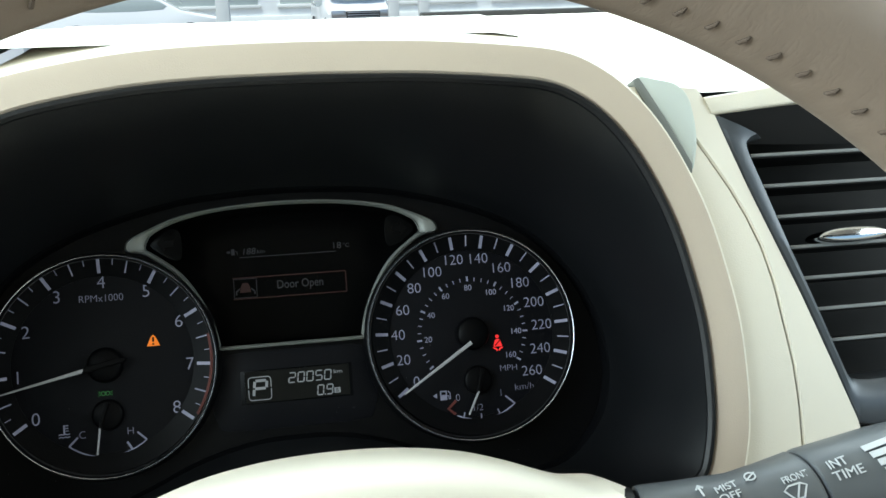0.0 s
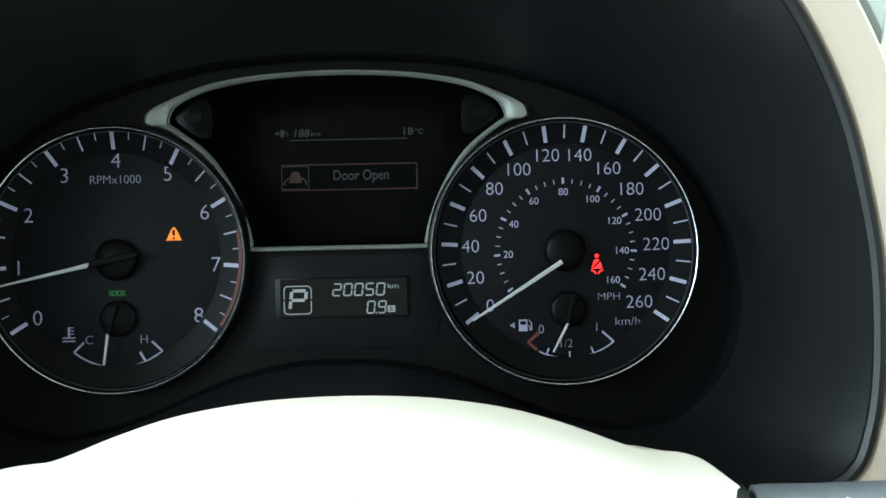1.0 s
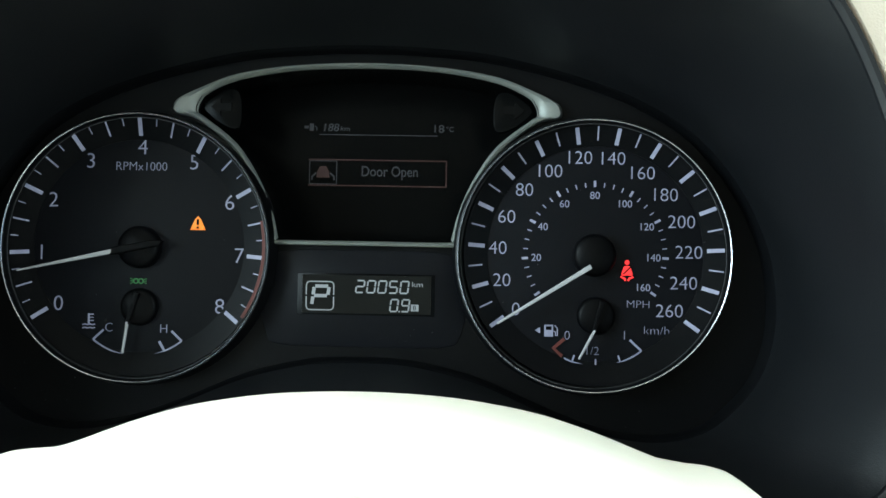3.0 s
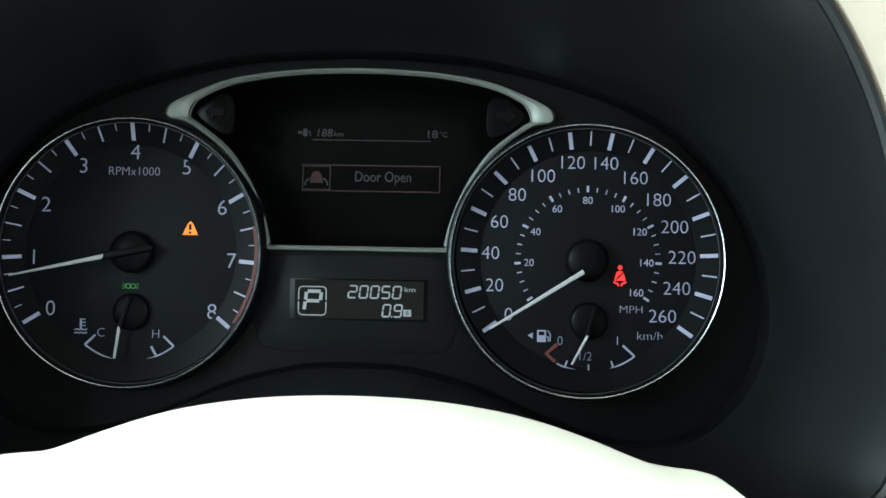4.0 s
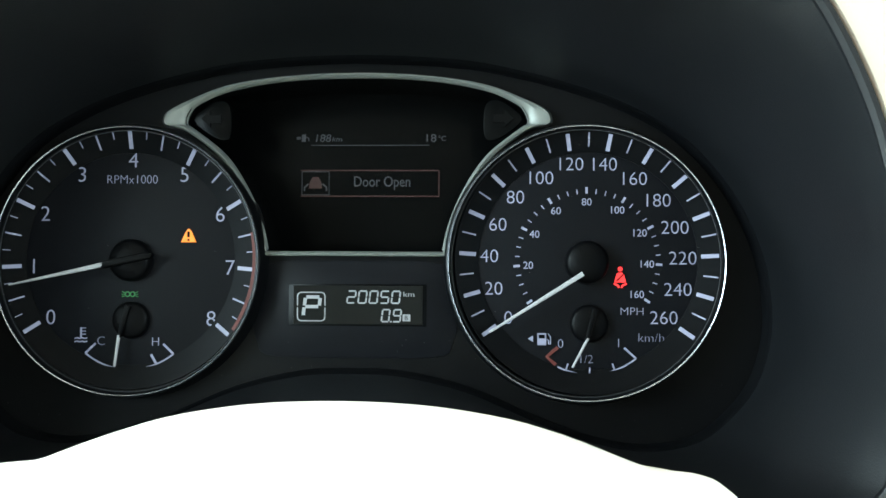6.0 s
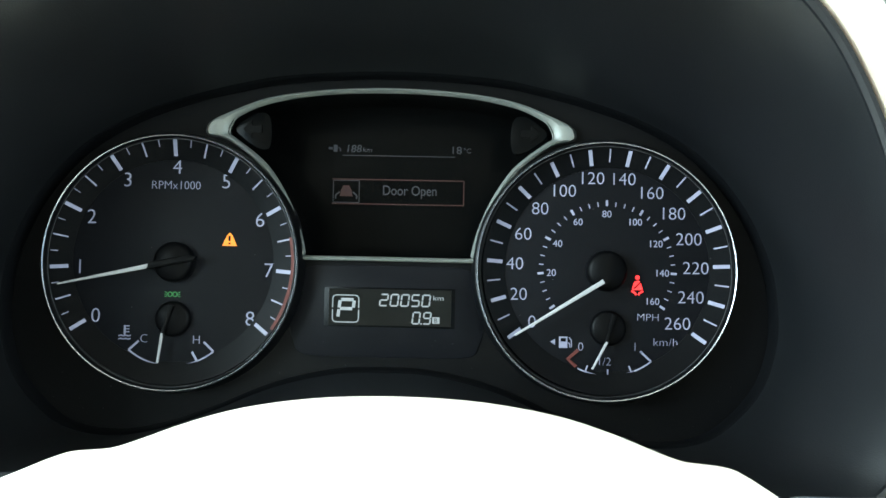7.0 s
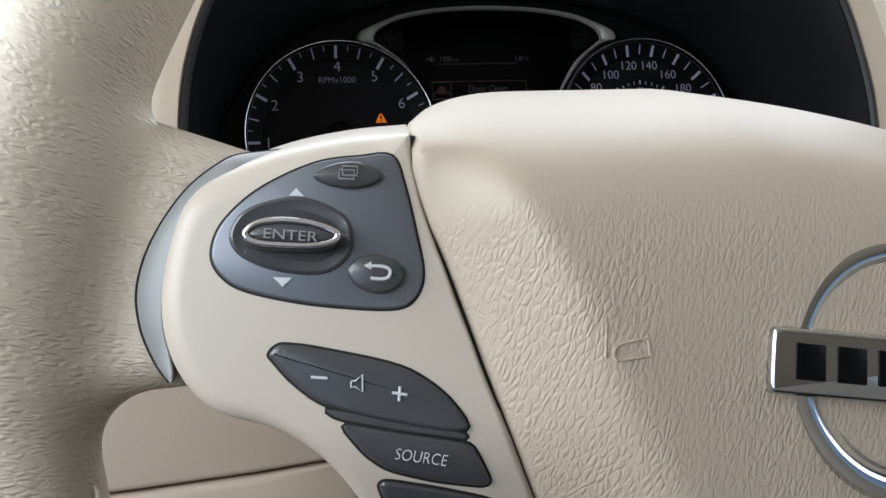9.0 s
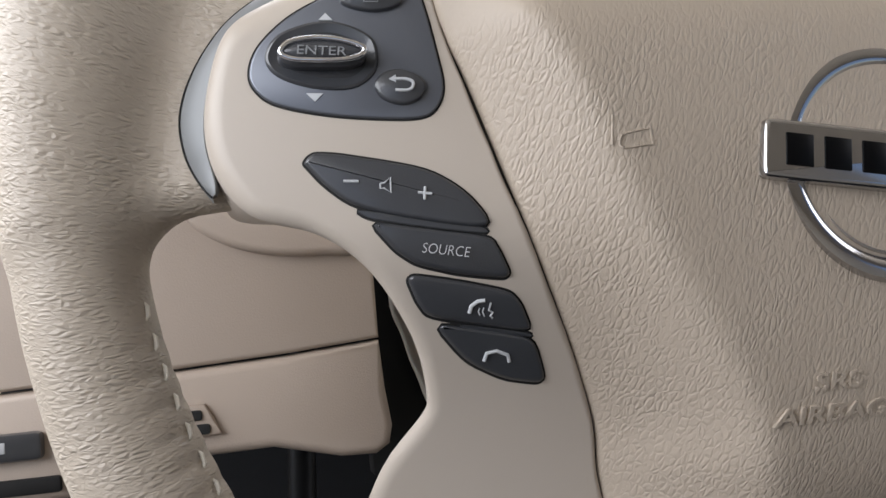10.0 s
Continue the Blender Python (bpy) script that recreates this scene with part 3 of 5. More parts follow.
part("left_dash_panel", strip([[(-0.258 - 0.2 * s, v, 0.06 - 0.03 * s) for s in np.linspace(0, 1, 8)] for v in np.linspace(-0.0595, -0.30, 12)]), CREAM, dash, "cream outer end of the dashboard", m=Matrix.Translation((-0.005, -0.004, 0.017)))

# air vent
V_OUT = [(0.2026, 0.0935), (0.2054, 0.0850), (0.2081, 0.0769), (0.2153, 0.0567), (0.2237, 0.0352), (0.2341, 0.0085), (0.2452, -0.0234), (0.2530, -0.0480), (0.2580, -0.0525), (0.2750, -0.0530), (0.3400, -0.0510)]
V_IN = [(0.2250, 0.0822), (0.2195, 0.0812), (0.2174, 0.0770), (0.2232, 0.0585), (0.2310, 0.0340), (0.2410, 0.0045), (0.2500, -0.0230), (0.2535, -0.0305), (0.2600, -0.0330), (0.2760, -0.0330), (0.3400, -0.0310)]


def framed(outer, inner, z, depth, bm=None):
    """A frame between two outlines of equal count, rounded, with depth."""
    o, i = ring(outer, z), ring(inner, z)
    rows_ = [[(p[0], p[1], z - depth) for p in o], [(p[0], p[1], z - 0.0015) for p in o]]
    for f, dz in ((0.12, 0.0), (0.5, 0.0006), (0.85, -0.0004), (1.0, -0.002)):
        rows_.append([tuple(a[k] + (b[k] - a[k]) * f for k in (0, 1)) + (z + dz,) for a, b in zip(o, i)])
    rows_.append([(p[0], p[1], z - depth) for p in i])
    return strip(rows_, True, bm)


def air_vent():
    """The vent beside the hood."""
    vent = thing("air_vent", DASH @ SIDE, "slate grey air vent with black slats and a chrome tab", "air vent", inside=True)
    o, n = curve(V_OUT, 4, False), curve(V_IN, 4, False)
    part("bezel", strip([[(*(a + (b - a) * f), z) for a, b in zip(o, n)] for f, z in ((0, 0.03), (0, 0.0585), (0.12, 0.060), (0.5, 0.0604), (0.85, 0.0592), (1.0, 0.0565), (1.0, 0.02))]), GREY_BEZEL, vent, "slate grey bezel")
    part("top_lip", strip([[(0.2035 + 0.014 * f, 0.0940 - 0.0130 * f, 0.0595 - 0.009 * f), (0.27, 0.0985 - 0.020 * f, 0.0595 - 0.009 * f), (0.34, 0.1060 - 0.030 * f, 0.0595 - 0.009 * f)] for f in (0.0, 0.25, 0.5, 0.75, 1.0)]), LIP_BLACK, vent, "black sloping lip")
    part("top_cap", slab([Vector(q) for q in [(0.1990, 0.0934), (0.25, 0.0975), (0.34, 0.1065), (0.34, 0.1175), (0.25, 0.1078), (0.1965, 0.1018)]], 0.030, 0.062, 0.0015), CREAM, vent, "cream cap strip")
    part("recess", box(0.205, 0.34, -0.035, 0.092, 0.005, 0.012, 0.001), BLACK, vent, "black duct")
    for k in range(7):
        v = 0.0740 - 0.0147 * k
        u0 = along([(q[0], q[1]) for q in V_IN[1:9]], v) - 0.003
        part("slat", box(u0, 0.33, v - 0.0012, v + 0.0012, 0.03, 0.0545, 0.0010), LIP_BLACK, vent)
        part("slat_edge", box(u0 + 0.004, 0.33, v - 0.0004, v + 0.0013, 0.0542, 0.0555, 0.0005), SILVER, vent, "silver slat edge")
    part("tab", slab(curve([(0.2445, 0.0335), (0.250, 0.0365), (0.262, 0.0375), (0.275, 0.0365), (0.280, 0.0335), (0.275, 0.0315), (0.262, 0.0305), (0.250, 0.0312)], 4), 0.05, 0.0625, 0.0015), CHROME, vent, "chrome adjusting tab")
    part("lower_trim", box(0.256, 0.34, -0.0575, -0.0555, 0.04, 0.06, 0.0008), SILVER, vent, "thin silver line")
    part("lower_panel", box(0.2585, 0.36, -0.11, -0.059, 0.02, 0.052, 0.003), BLACK, vent, "black panel under the vent")


air_vent()

# steering column shroud
COLUMN = DASH @ Matrix.Translation((0, -0.0045, 0)) @ Matrix.Diagonal((1, 1, 1.13, 1))
shroud = thing("column_shroud", COLUMN, "cream steering column shroud below the dials", "steering column", inside=True)
SEC = [(0, 0), (0.020, -0.0007), (0.036, -0.0026), (0.050, -0.0054), (0.064, -0.0098), (0.077, -0.0148), (0.084, -0.0170), (0.090, -0.0177), (0.097, -0.0186), (0.1015, -0.0215), (0.1025, -0.030), (0.098, -0.06), (0.07, -0.085), (0.0, -0.095)]


def section(w, top, k=1.0):
    lim = 0.1025 - 0.012 * ease(w, 0.126, 0.142)
    half = [(min(u * k, lim), v) for u, v in SEC]
    pl = curve([Vector((u + 0.0125, v + top)) for u, v in half + [(-u * k, v) for u, v in SEC[-2:0:-1]]], 3)
    return [(q[0], q[1], w) for q in pl]


rows = [section(w, t, k) for w, t, k in ((0.020, -0.060, 0.9), (0.05, -0.0440, 0.97), (0.08, -0.0390, 0.99), (0.090, -0.0369, 1.0), (0.097, -0.0358, 1.0), (0.106, -0.0355, 1.0), (0.125, -0.0354, 1.0), (0.140, -0.0353, 1.0), (0.148, -0.0356, 1.0), (0.153, -0.037, 0.995), (0.158, -0.041, 0.98), (0.160, -0.048, 0.95))]
bm = strip(rows, True)
bm.faces.new([bm.verts.new(p) for p in rows[-1]])
part("upper_shell", bm, CREAM, shroud, "smooth cream shell")
part("lower_shell", slab(curve([(-0.0905, -0.130), (-0.086, -0.150), (-0.081, -0.168), (-0.07, -0.19), (-0.03, -0.20), (0.03, -0.20), (0.08, -0.17), (0.09, -0.12), (0.08, -0.08), (-0.085, -0.08)], 5), 0.08, 0.135, 0.012), CREAM, shroud, "cream lower shroud")

# wiper stalk
stalk = thing("wiper_stalk", COLUMN, "charcoal wiper stalk with white printing beside the column", "stalk lever", inside=True)
ax = [(0.1165, -0.0690, 0.125), (0.119, -0.0690, 0.1255), (0.130, -0.0690, 0.127), (0.150, -0.0685, 0.130), (0.163, -0.0665, 0.132), (0.1732, -0.0649, 0.1337), (0.1744, -0.0647, 0.1337)]
part("collar", tube([(0.098, -0.071, 0.121), (0.112, -0.071, 0.123), (0.1150, -0.071, 0.1235)], [0.0160, 0.0158, 0.0148], 28), LIP_BLACK, stalk, "dark collar")
part("arm", tube(ax, [0.0132, 0.0136, 0.0139, 0.0146, 0.0156, 0.0168, 0.0160], 32), STALK, stalk)
part("tip", tube([(0.1756, -0.0645, 0.1338), (0.1766, -0.0643, 0.1338), (0.205, -0.060, 0.136), (0.235, -0.056, 0.139), (0.255, -0.053, 0.141), (0.258, -0.0525, 0.1415)], [0.0162, 0.0170, 0.0180, 0.0182, 0.0175, 0.0145], 32), STALK, stalk, "turning tip")


def on_stalk(u, lift_deg):
    """A pose on the stalk's skin, turned up by some degrees from facing the driver."""
    cy, cz, r = (float(np.interp(u, (0.1165, 0.130, 0.150, 0.163, 0.172, 0.205, 0.235), row)) for row in ((-0.0690, -0.0690, -0.0685, -0.0665, -0.0650, -0.0600, -0.0560), (0.125, 0.127, 0.130, 0.132, 0.1335, 0.136, 0.139), (0.0132, 0.0139, 0.0146, 0.0156, 0.0166, 0.0180, 0.0182)))
    a = radians(lift_deg)
    return Matrix.Translation((u, cy + (r + 0.0010) * math.sin(a), cz + (r + 0.0010) * math.cos(a))) @ Matrix.Rotation(radians(9), 4, "Z") @ Matrix.Rotation(-a, 4, "X") @ Matrix.Rotation(radians(-7), 4, "Y")


for body, deg in (("MIST", 51), ("OFF", 37), ("INT", 23), ("LO", 9), ("HI", -5)):
    text("stalk_text", body, 0.0028, on_stalk(0.1435, deg), PRINT_GREY, stalk, width=0.0078 if len(body) > 2 else 0.0045, thick=0.0002)
text("stalk_text", "FRONT", 0.0026, on_stalk(0.1655, 42), PRINT_GREY, stalk, width=0.0092, thick=0.0002)
text("stalk_text", "INT", 0.0034, on_stalk(0.1802, 44), PRINT_GREY, stalk, width=0.0068, thick=0.0002)
text("stalk_text", "TIME", 0.0034, on_stalk(0.1822, 30), PRINT_GREY, stalk, width=0.0108, thick=0.0002)


def on_skin(name, u, deg, pts, width=0.0007):
    ob = line(name, pts, width, PRINT_GREY, stalk, 0.0, 0.0003)
    ob.matrix_local = on_stalk(u, deg)


on_skin("stalk_arrow", 0.1348, 49, [(0, -0.0022), (0, 0.0022)])
on_skin("stalk_arrow", 0.1348, 49, [(-0.0013, 0.0009), (0, 0.0024), (0.0013, 0.0009)])
on_skin("stalk_arrow", 0.1348, 10, [(0, -0.006), (0, 0.006)])
on_skin("washer_sign", 0.1528, 60, arc(0, 0, 0.0018, 0, 360, 14), 0.0005)
on_skin("washer_sign", 0.1528, 60, [(-0.0022, -0.0012), (0.0022, 0.0012)], 0.0005)
on_skin("wiper_sign", 0.1642, 25, [(-0.0040, 0.0012), (-0.002, 0.0024), (0.002, 0.0024), (0.0040, 0.0012), (0.0016, -0.0024), (-0.0016, -0.0024), (-0.0040, 0.0012)], 0.0006)
on_skin("wiper_sign", 0.1642, 25, [(-0.0006, -0.0020), (0.0018, 0.0020)], 0.0006)
for k in range(4):
    on_skin("interval_bar", 0.1955 + 0.0012 * k, 52 - 10 * k, [(-0.0050, 0), (0.0085 - 0.0012 * k, 0)], 0.0024)

# turn signal stalk on the other side of the column
lever = thing("turn_signal_stalk", COLUMN, "grey turn signal stalk beside the steering column", "stalk lever", inside=True)
part("collar", tube([(-0.082, -0.071, 0.121), (-0.096, -0.071, 0.123), (-0.0985, -0.071, 0.1235)], [0.0160, 0.0158, 0.0148], 28), LIP_BLACK, lever, "dark collar")
part("arm", tube([(-0.0995, -0.0690, 0.1245), (-0.102, -0.0690, 0.125), (-0.130, -0.0660, 0.128), (-0.155, -0.0635, 0.130), (-0.178, -0.0610, 0.133), (-0.180, -0.0608, 0.133)], [0.0132, 0.0136, 0.0139, 0.0146, 0.0156, 0.0150], 32), STALK, lever)
part("tip", tube([(-0.1815, -0.0606, 0.133), (-0.1825, -0.0605, 0.133), (-0.205, -0.058, 0.136), (-0.230, -0.055, 0.139), (-0.246, -0.053, 0.141), (-0.249, -0.0525, 0.1415)], [0.0155, 0.0162, 0.0175, 0.0178, 0.017, 0.014], 32), STALK, lever, "turning tip")

# lower dashboard seen through the wheel
knee = thing("knee_panel", DASH @ Matrix.Translation((-0.0035, -0.0067, 0)) @ Matrix.Diagonal((1, 1, 1.13, 1)), "cream knee panel under the steering column", "dashboard panel", inside=True)
part("lower_panel", slab([Vector(q) for q in [(-0.30, -0.158), (-0.177, -0.1535), (-0.137, -0.1515), (-0.0995, -0.1485), (-0.0985, -0.168), (-0.0968, -0.1830), (-0.0985, -0.1900), (-0.1040, -0.1935), (-0.118, -0.193), (-0.144, -0.1865), (-0.168, -0.187), (-0.2, -0.196), (-0.30, -0.20)]], 0.09, 0.13, 0.004), LOWER_SHADED, knee, "cream lower cover")
part("upper_panel", slab([Vector(q) for q in [(-0.30, -0.1573), (-0.177, -0.1527), (-0.137, -0.1507), (-0.0995, -0.1477), (-0.0993, -0.110), (-0.1005, -0.082), (-0.30, -0.082)]], 0.09, 0.1295, 0.002), LOWER_SHADED, knee, "cream upper cover")
part("lid", slab(curve([(-0.178, -0.085), (-0.169, -0.098), (-0.155, -0.107), (-0.138, -0.1118), (-0.120, -0.1130), (-0.104, -0.1125), (-0.102, -0.097), (-0.104, -0.086), (-0.14, -0.082), (-0.172, -0.080)], 5), 0.12, 0.1345, 0.003), LOWER_SHADED, knee, "cream curved lid")
# black sheet added behind the opening to stand for its shade
part("column_gap_shade", box(-0.1, -0.05, -0.21, -0.095, 0.06, 0.075, 0.001), BLACK, knee, "black sheet for the shade beside the column")

part("switch", box(-0.29, -0.2275, -0.1810, -0.1705, 0.12, 0.1345, 0.002), GREY_SW, knee, "dark dashboard switch")
part("switch_sign", box(-0.246, -0.240, -0.1775, -0.1735, 0.134, 0.1348, 0.0003), PRINT_GREY, knee)
part("tray_slot", box(-0.29, -0.222, -0.1935, -0.1875, 0.115, 0.1325, 0.001), BLACK, knee, "dark tray slot")
part("latch_tab", slab([Vector(q) for q in [(-0.190, -0.1665), (-0.1690, -0.1668), (-0.1655, -0.1730), (-0.1632, -0.1790), (-0.190, -0.1800)]], 0.120, 0.1322, 0.001), LOWER_SHADED, knee, "pale latch tab")
for a, b in ((-0.1735, -0.1710), (-0.1708, -0.1764)):
    part("latch_hole", slab(angular([(a - 0.0040, b - 0.0020), (a + 0.0036, b - 0.0020), (a + 0.0036, b + 0.0020), (a - 0.0040, b + 0.0020)], 3, 0.2), 0.128, 0.1329, 0.0003), BLACK, knee, "black latch hole")

pedal = thing("brake_pedal", DASH @ Matrix.Translation((-0.004, -0.001, -0.003)), "dark grey ribbed brake pedal in the footwell", "pedal", inside=True)
part("pad", box(-0.168, -0.112, -0.290, -0.243, -0.02, 0.0, 0.006), GREY_SW, pedal, "ribbed rubber pad")
for k in range(4):
    part("rib", box(-0.160, -0.115, -0.279 + 0.012 * k, -0.274 + 0.012 * k, -0.001, 0.003, 0.001), LIP_BLACK, pedal)
part("arm", tube([(-0.130, -0.240, -0.015), (-0.126, -0.19, -0.03), (-0.115, -0.10, -0.06)], 0.008, 10), LIP_BLACK, pedal, "dark steel arm")
# ---- instruments ----
cluster = thing("instrument_cluster", DASH, "black instrument cluster with two white-printed dials", "instrument cluster", inside=True)

CT, CS, RD = -0.0882, 0.0892, 0.0500     # the dials' centres and the radius of their printed faces
RING_R, RING_Z = 0.0515, 0.0098            # the chrome rings stand proud of the faces
SLOPE = math.atan(0.0030 / 0.0085)         # the chapter rings rise outwards


def around(cx, r, z, n=120, cy=0.0003):
    return [(cx + r * math.cos(2 * math.pi * i / n), cy + r * math.sin(2 * math.pi * i / n), z) for i in range(n)]


def dial(name, cx):
    ox, oy = (0.0878 if cx > 0 else -0.0874), -0.0005
    d = part(name, slab(circle(cx, 0.0003, 0.0420, 80), 0.0, 0.0014, 0.0002), FACE_IN, cluster, "charcoal dial centre")
    part("chapter_ring", strip([around(cx, 0.0414, 0.0010), around(cx, 0.0414, 0.0017), around(cx, 0.0505, 0.0017 + 0.0091 * math.tan(SLOPE)), around(cx, 0.0510, 0.0035)], True), FACE, d, "black sloping chapter ring")
    part("bezel", strip([around(cx, 0.0506, 0.0030), around(ox, RING_R - 0.0010, RING_Z - 0.0022, cy=oy), around(ox, RING_R - 0.0007, RING_Z - 0.0006, cy=oy), around(ox, RING_R - 0.0002, RING_Z, cy=oy), around(ox, RING_R + 0.0007, RING_Z - 0.0004, cy=oy), around(ox, RING_R + 0.0014, RING_Z - 0.0035, cy=oy), around(ox, RING_R + 0.0022, -0.001, cy=oy)], True), MASK, d, "black dial bezel")
    part("inner_ring", tube(around(ox, RING_R - 0.0013, RING_Z - 0.0026, cy=oy), 0.00012, 6, True), RING_DIM, d, "thin dim inner ring")
    part("ring", strip([around(ox, r, z, 160, oy) for r, z in ((RING_R - 0.0005, RING_Z - 0.0006), (RING_R - 0.00032, RING_Z + 0.0001), (RING_R, RING_Z + 0.0003), (RING_R + 0.0003, RING_Z), (RING_R + 0.00045, RING_Z - 0.0010))], True), RING, d, "thin chrome ring")
    return d


TICKS = {}


def tick(d, cx, r0, r1, width, deg, mat=PRINT, flat=False):
    key = (round(r0, 5), round(r1, 5), width, mat.name)
    if key not in TICKS:
        TICKS[key] = mesh_of(box(r0, r1, -width / 2, width / 2, 0, 0.00025, 0), "tick", mat, False)
    m = Matrix.Translation((cx, 0.0003, 0.0016)) @ Matrix.Rotation(radians(deg), 4, "Z")
    if not flat:
        m = m @ Matrix.Translation((0.0414, 0, 0.0003)) @ Matrix.Rotation(-SLOPE, 4, "Y") @ Matrix.Translation((-0.0414, 0, 0))
    return part("tick", TICKS[key], mat, d, m=m)


tacho = dial("tachometer", CT)
speedo = dial("speedometer", CS)
for i in range(33):
    a = 215.5 - i * 251.5 / 32
    if i % 4 == 0:
        tick(tacho, CT, 0.0431, 0.0501, 0.0015, a)
    elif i % 2 == 0:
        tick(tacho, CT, 0.0441, 0.0501, 0.0006, a)
    else:
        tick(tacho, CT, 0.0472, 0.0501, 0.00035, a)
for k in range(9):
    a = radians(215.5 - k * 31.4)
    text("numeral", str(k), 0.0062, pose(-0.0876 + 0.0391 * math.cos(a), 0.0390 * math.sin(a), 0.0016), PRINT, tacho, bold=-0.0001)
for k in range(27):
    a = 215.5 - k * 251.7 / 26
    tick(speedo, CS, *((0.0427, 0.0493, 0.0015) if k % 2 == 0 else (0.0438, 0.0493, 0.00055)), a)
    if k % 2 == 0:
        b = radians(a)
        rn = 0.0410 - (0.0050 if k >= 10 else 0.0034) * abs(math.cos(b)) - 0.0023 * abs(math.sin(b))
        text("numeral", str(k * 10), 0.0053, pose(CS + rn * math.cos(b), rn * math.sin(b), 0.0016), PRINT, speedo, bold=-0.0001)
for k in range(33):
    a = 215.5 - k * 5 * 1.60934 * 251.7 / 260
    tick(speedo, CS, 0.0258, 0.0282 if k % 4 == 0 else 0.0276, 0.0009 if k % 4 == 0 else 0.0004, a, flat=True)
    if k % 4 == 0 and k:
        b = radians(a)
        text("small_numeral", str(k * 5), 0.0029, pose(CS + 0.0226 * math.cos(b), 0.0003 + 0.0226 * math.sin(b), 0.0016), PRINT, speedo)
text("unit_text", "RPMx1000", 0.0036, pose(-0.0878, 0.0314, 0.0016), PRINT, tacho, width=0.0200, bold=-0.0001)
text("unit_text", "km/h", 0.0034, pose(0.1132, -0.0286, 0.0016), PRINT, speedo, width=0.0095, bold=-0.0001)
text("unit_text", "MPH", 0.0031, pose(0.1060, -0.0187, 0.0016), PRINT, speedo, width=0.0085, bold=-0.0001)


def needle(d, x0, y0, x1, y1, z, w0, w1):
    """A tapered needle from the tip (x0, y0) to its root, with a ridge along it."""
    t = Vector((x1 - x0, y1 - y0)).normalized()
    s = Vector((-t.y, t.x))
    pl = [Vector((x0, y0)) + s * w0, Vector((x0, y0)) - s * w0, Vector((x1, y1)) - s * w1, Vector((x1, y1)) + s * w1]
    return part("needle", slab(pl, z, z + 0.0012, 0.0003, 2), NEEDLE, d, "white needle")


def hub(d, cx, cy, r, z):
    """A domed black cap with a low skirt."""
    return part("hub", strip([around(cx, q, h, 48, cy) for q, h in ((r, 0.0012), (r, z * 0.55), (r * 0.96, z * 0.7), (r * 0.88, z * 0.8), (r * 0.80, z * 0.84), (r * 0.55, z * 0.93), (r * 0.25, z * 0.99), (r * 0.02, z))], True), HUB, d, "black hub cap")


needle(tacho, -0.1322, -0.0101, -0.0958, -0.0022, 0.0092, 0.0003, 0.0009)
part("needle_boss", slab([Vector(q) for q in [(-0.0962, -0.0036), (-0.0956, -0.0006), (-0.0800, 0.0024), (-0.0765, 0.0022), (-0.0772, 0.0004)]], 0.0075, 0.0104, 0.0005, 2), HUB, tacho, "black needle tail")
hub(tacho, -0.0872, -0.0003, 0.0082, 0.0080)
needle(speedo, 0.0519, -0.0267, 0.0868, -0.0046, 0.0092, 0.0004, 0.0009)
hub(speedo, 0.0888, -0.0003, 0.0082, 0.0080)
needle(tacho, -0.0920, -0.0412, -0.0904, -0.0292, 0.0056, 0.00035, 0.0005)
hub(tacho, -0.0872, -0.0235, 0.0072, 0.0055)
needle(speedo, 0.0832, -0.0398, 0.0890, -0.0288, 0.0056, 0.00035, 0.0005)
hub(speedo, 0.0898, -0.0235, 0.0072, 0.0055)

for d, x0, y0, x1, y1 in ((tacho, -0.0905, -0.0300, -0.0870, -0.0178), (speedo, 0.0886, -0.0296, 0.0918, -0.0178)):
    t = Vector((y0 - y1, x1 - x0)).normalized()
    part("needle_tail", slab([Vector((x0, y0)) - t * 0.0007, Vector((x1, y1)) - t * 0.0011, Vector((x1, y1)) + t * 0.0011, Vector((x0, y0)) + t * 0.0007][::-1], 0.0050, 0.0066, 0.0004, 2), HUB, d, "black needle tail")


for d, cx in ((tacho, -0.0878), (speedo, 0.0900)):
    line("gauge_scale", arc(cx, -0.0150, 0.0277, 231, 309) if d is tacho else arc(cx, -0.0150, 0.0277, 244, 309), 0.0006, PRINT, d)
for d, pts in ((tacho, [(-0.1052, -0.0365), (-0.1012, -0.0327)]), (tacho, [(-0.0704, -0.0365), (-0.0744, -0.0327)]), (speedo, [(0.1074, -0.0365), (0.1030, -0.0325)])):
    line("scale_end", pts, 0.0008, PRINT, d)
line("scale_mark", [(-0.0770, -0.0405), (-0.0792, -0.0368)], 0.0009, PRINT, tacho)
for a in (251, 270, 290):
    line("scale_mark", [(0.09 + r * math.cos(radians(a)), -0.015 + r * math.sin(radians(a))) for r in (0.0250, 0.0277)], 0.0006, PRINT, speedo)
line("empty_mark", [(0.0780, -0.0325), (0.0738, -0.0362), (0.0772, -0.0392)], 0.0014, RED_DIM, speedo)
text("gauge_letter", "C", 0.0036, pose(-0.0991, -0.0317, 0.0019), PRINT, tacho, bold=-0.0001)
text("gauge_letter", "H", 0.0036, pose(-0.0775, -0.0318, 0.0019), PRINT, tacho, bold=-0.0001)
text("gauge_letter", "0", 0.0036, pose(0.0790, -0.0311, 0.0019), PRINT, speedo, bold=-0.0001)
text("gauge_letter", "1", 0.0036, pose(0.1009, -0.0307, 0.0019), PRINT, speedo, bold=-0.0001)
text("gauge_letter", "1/2", 0.0034, pose(0.0889, -0.0369, 0.0019), PRINT, speedo, bold=-0.0001)
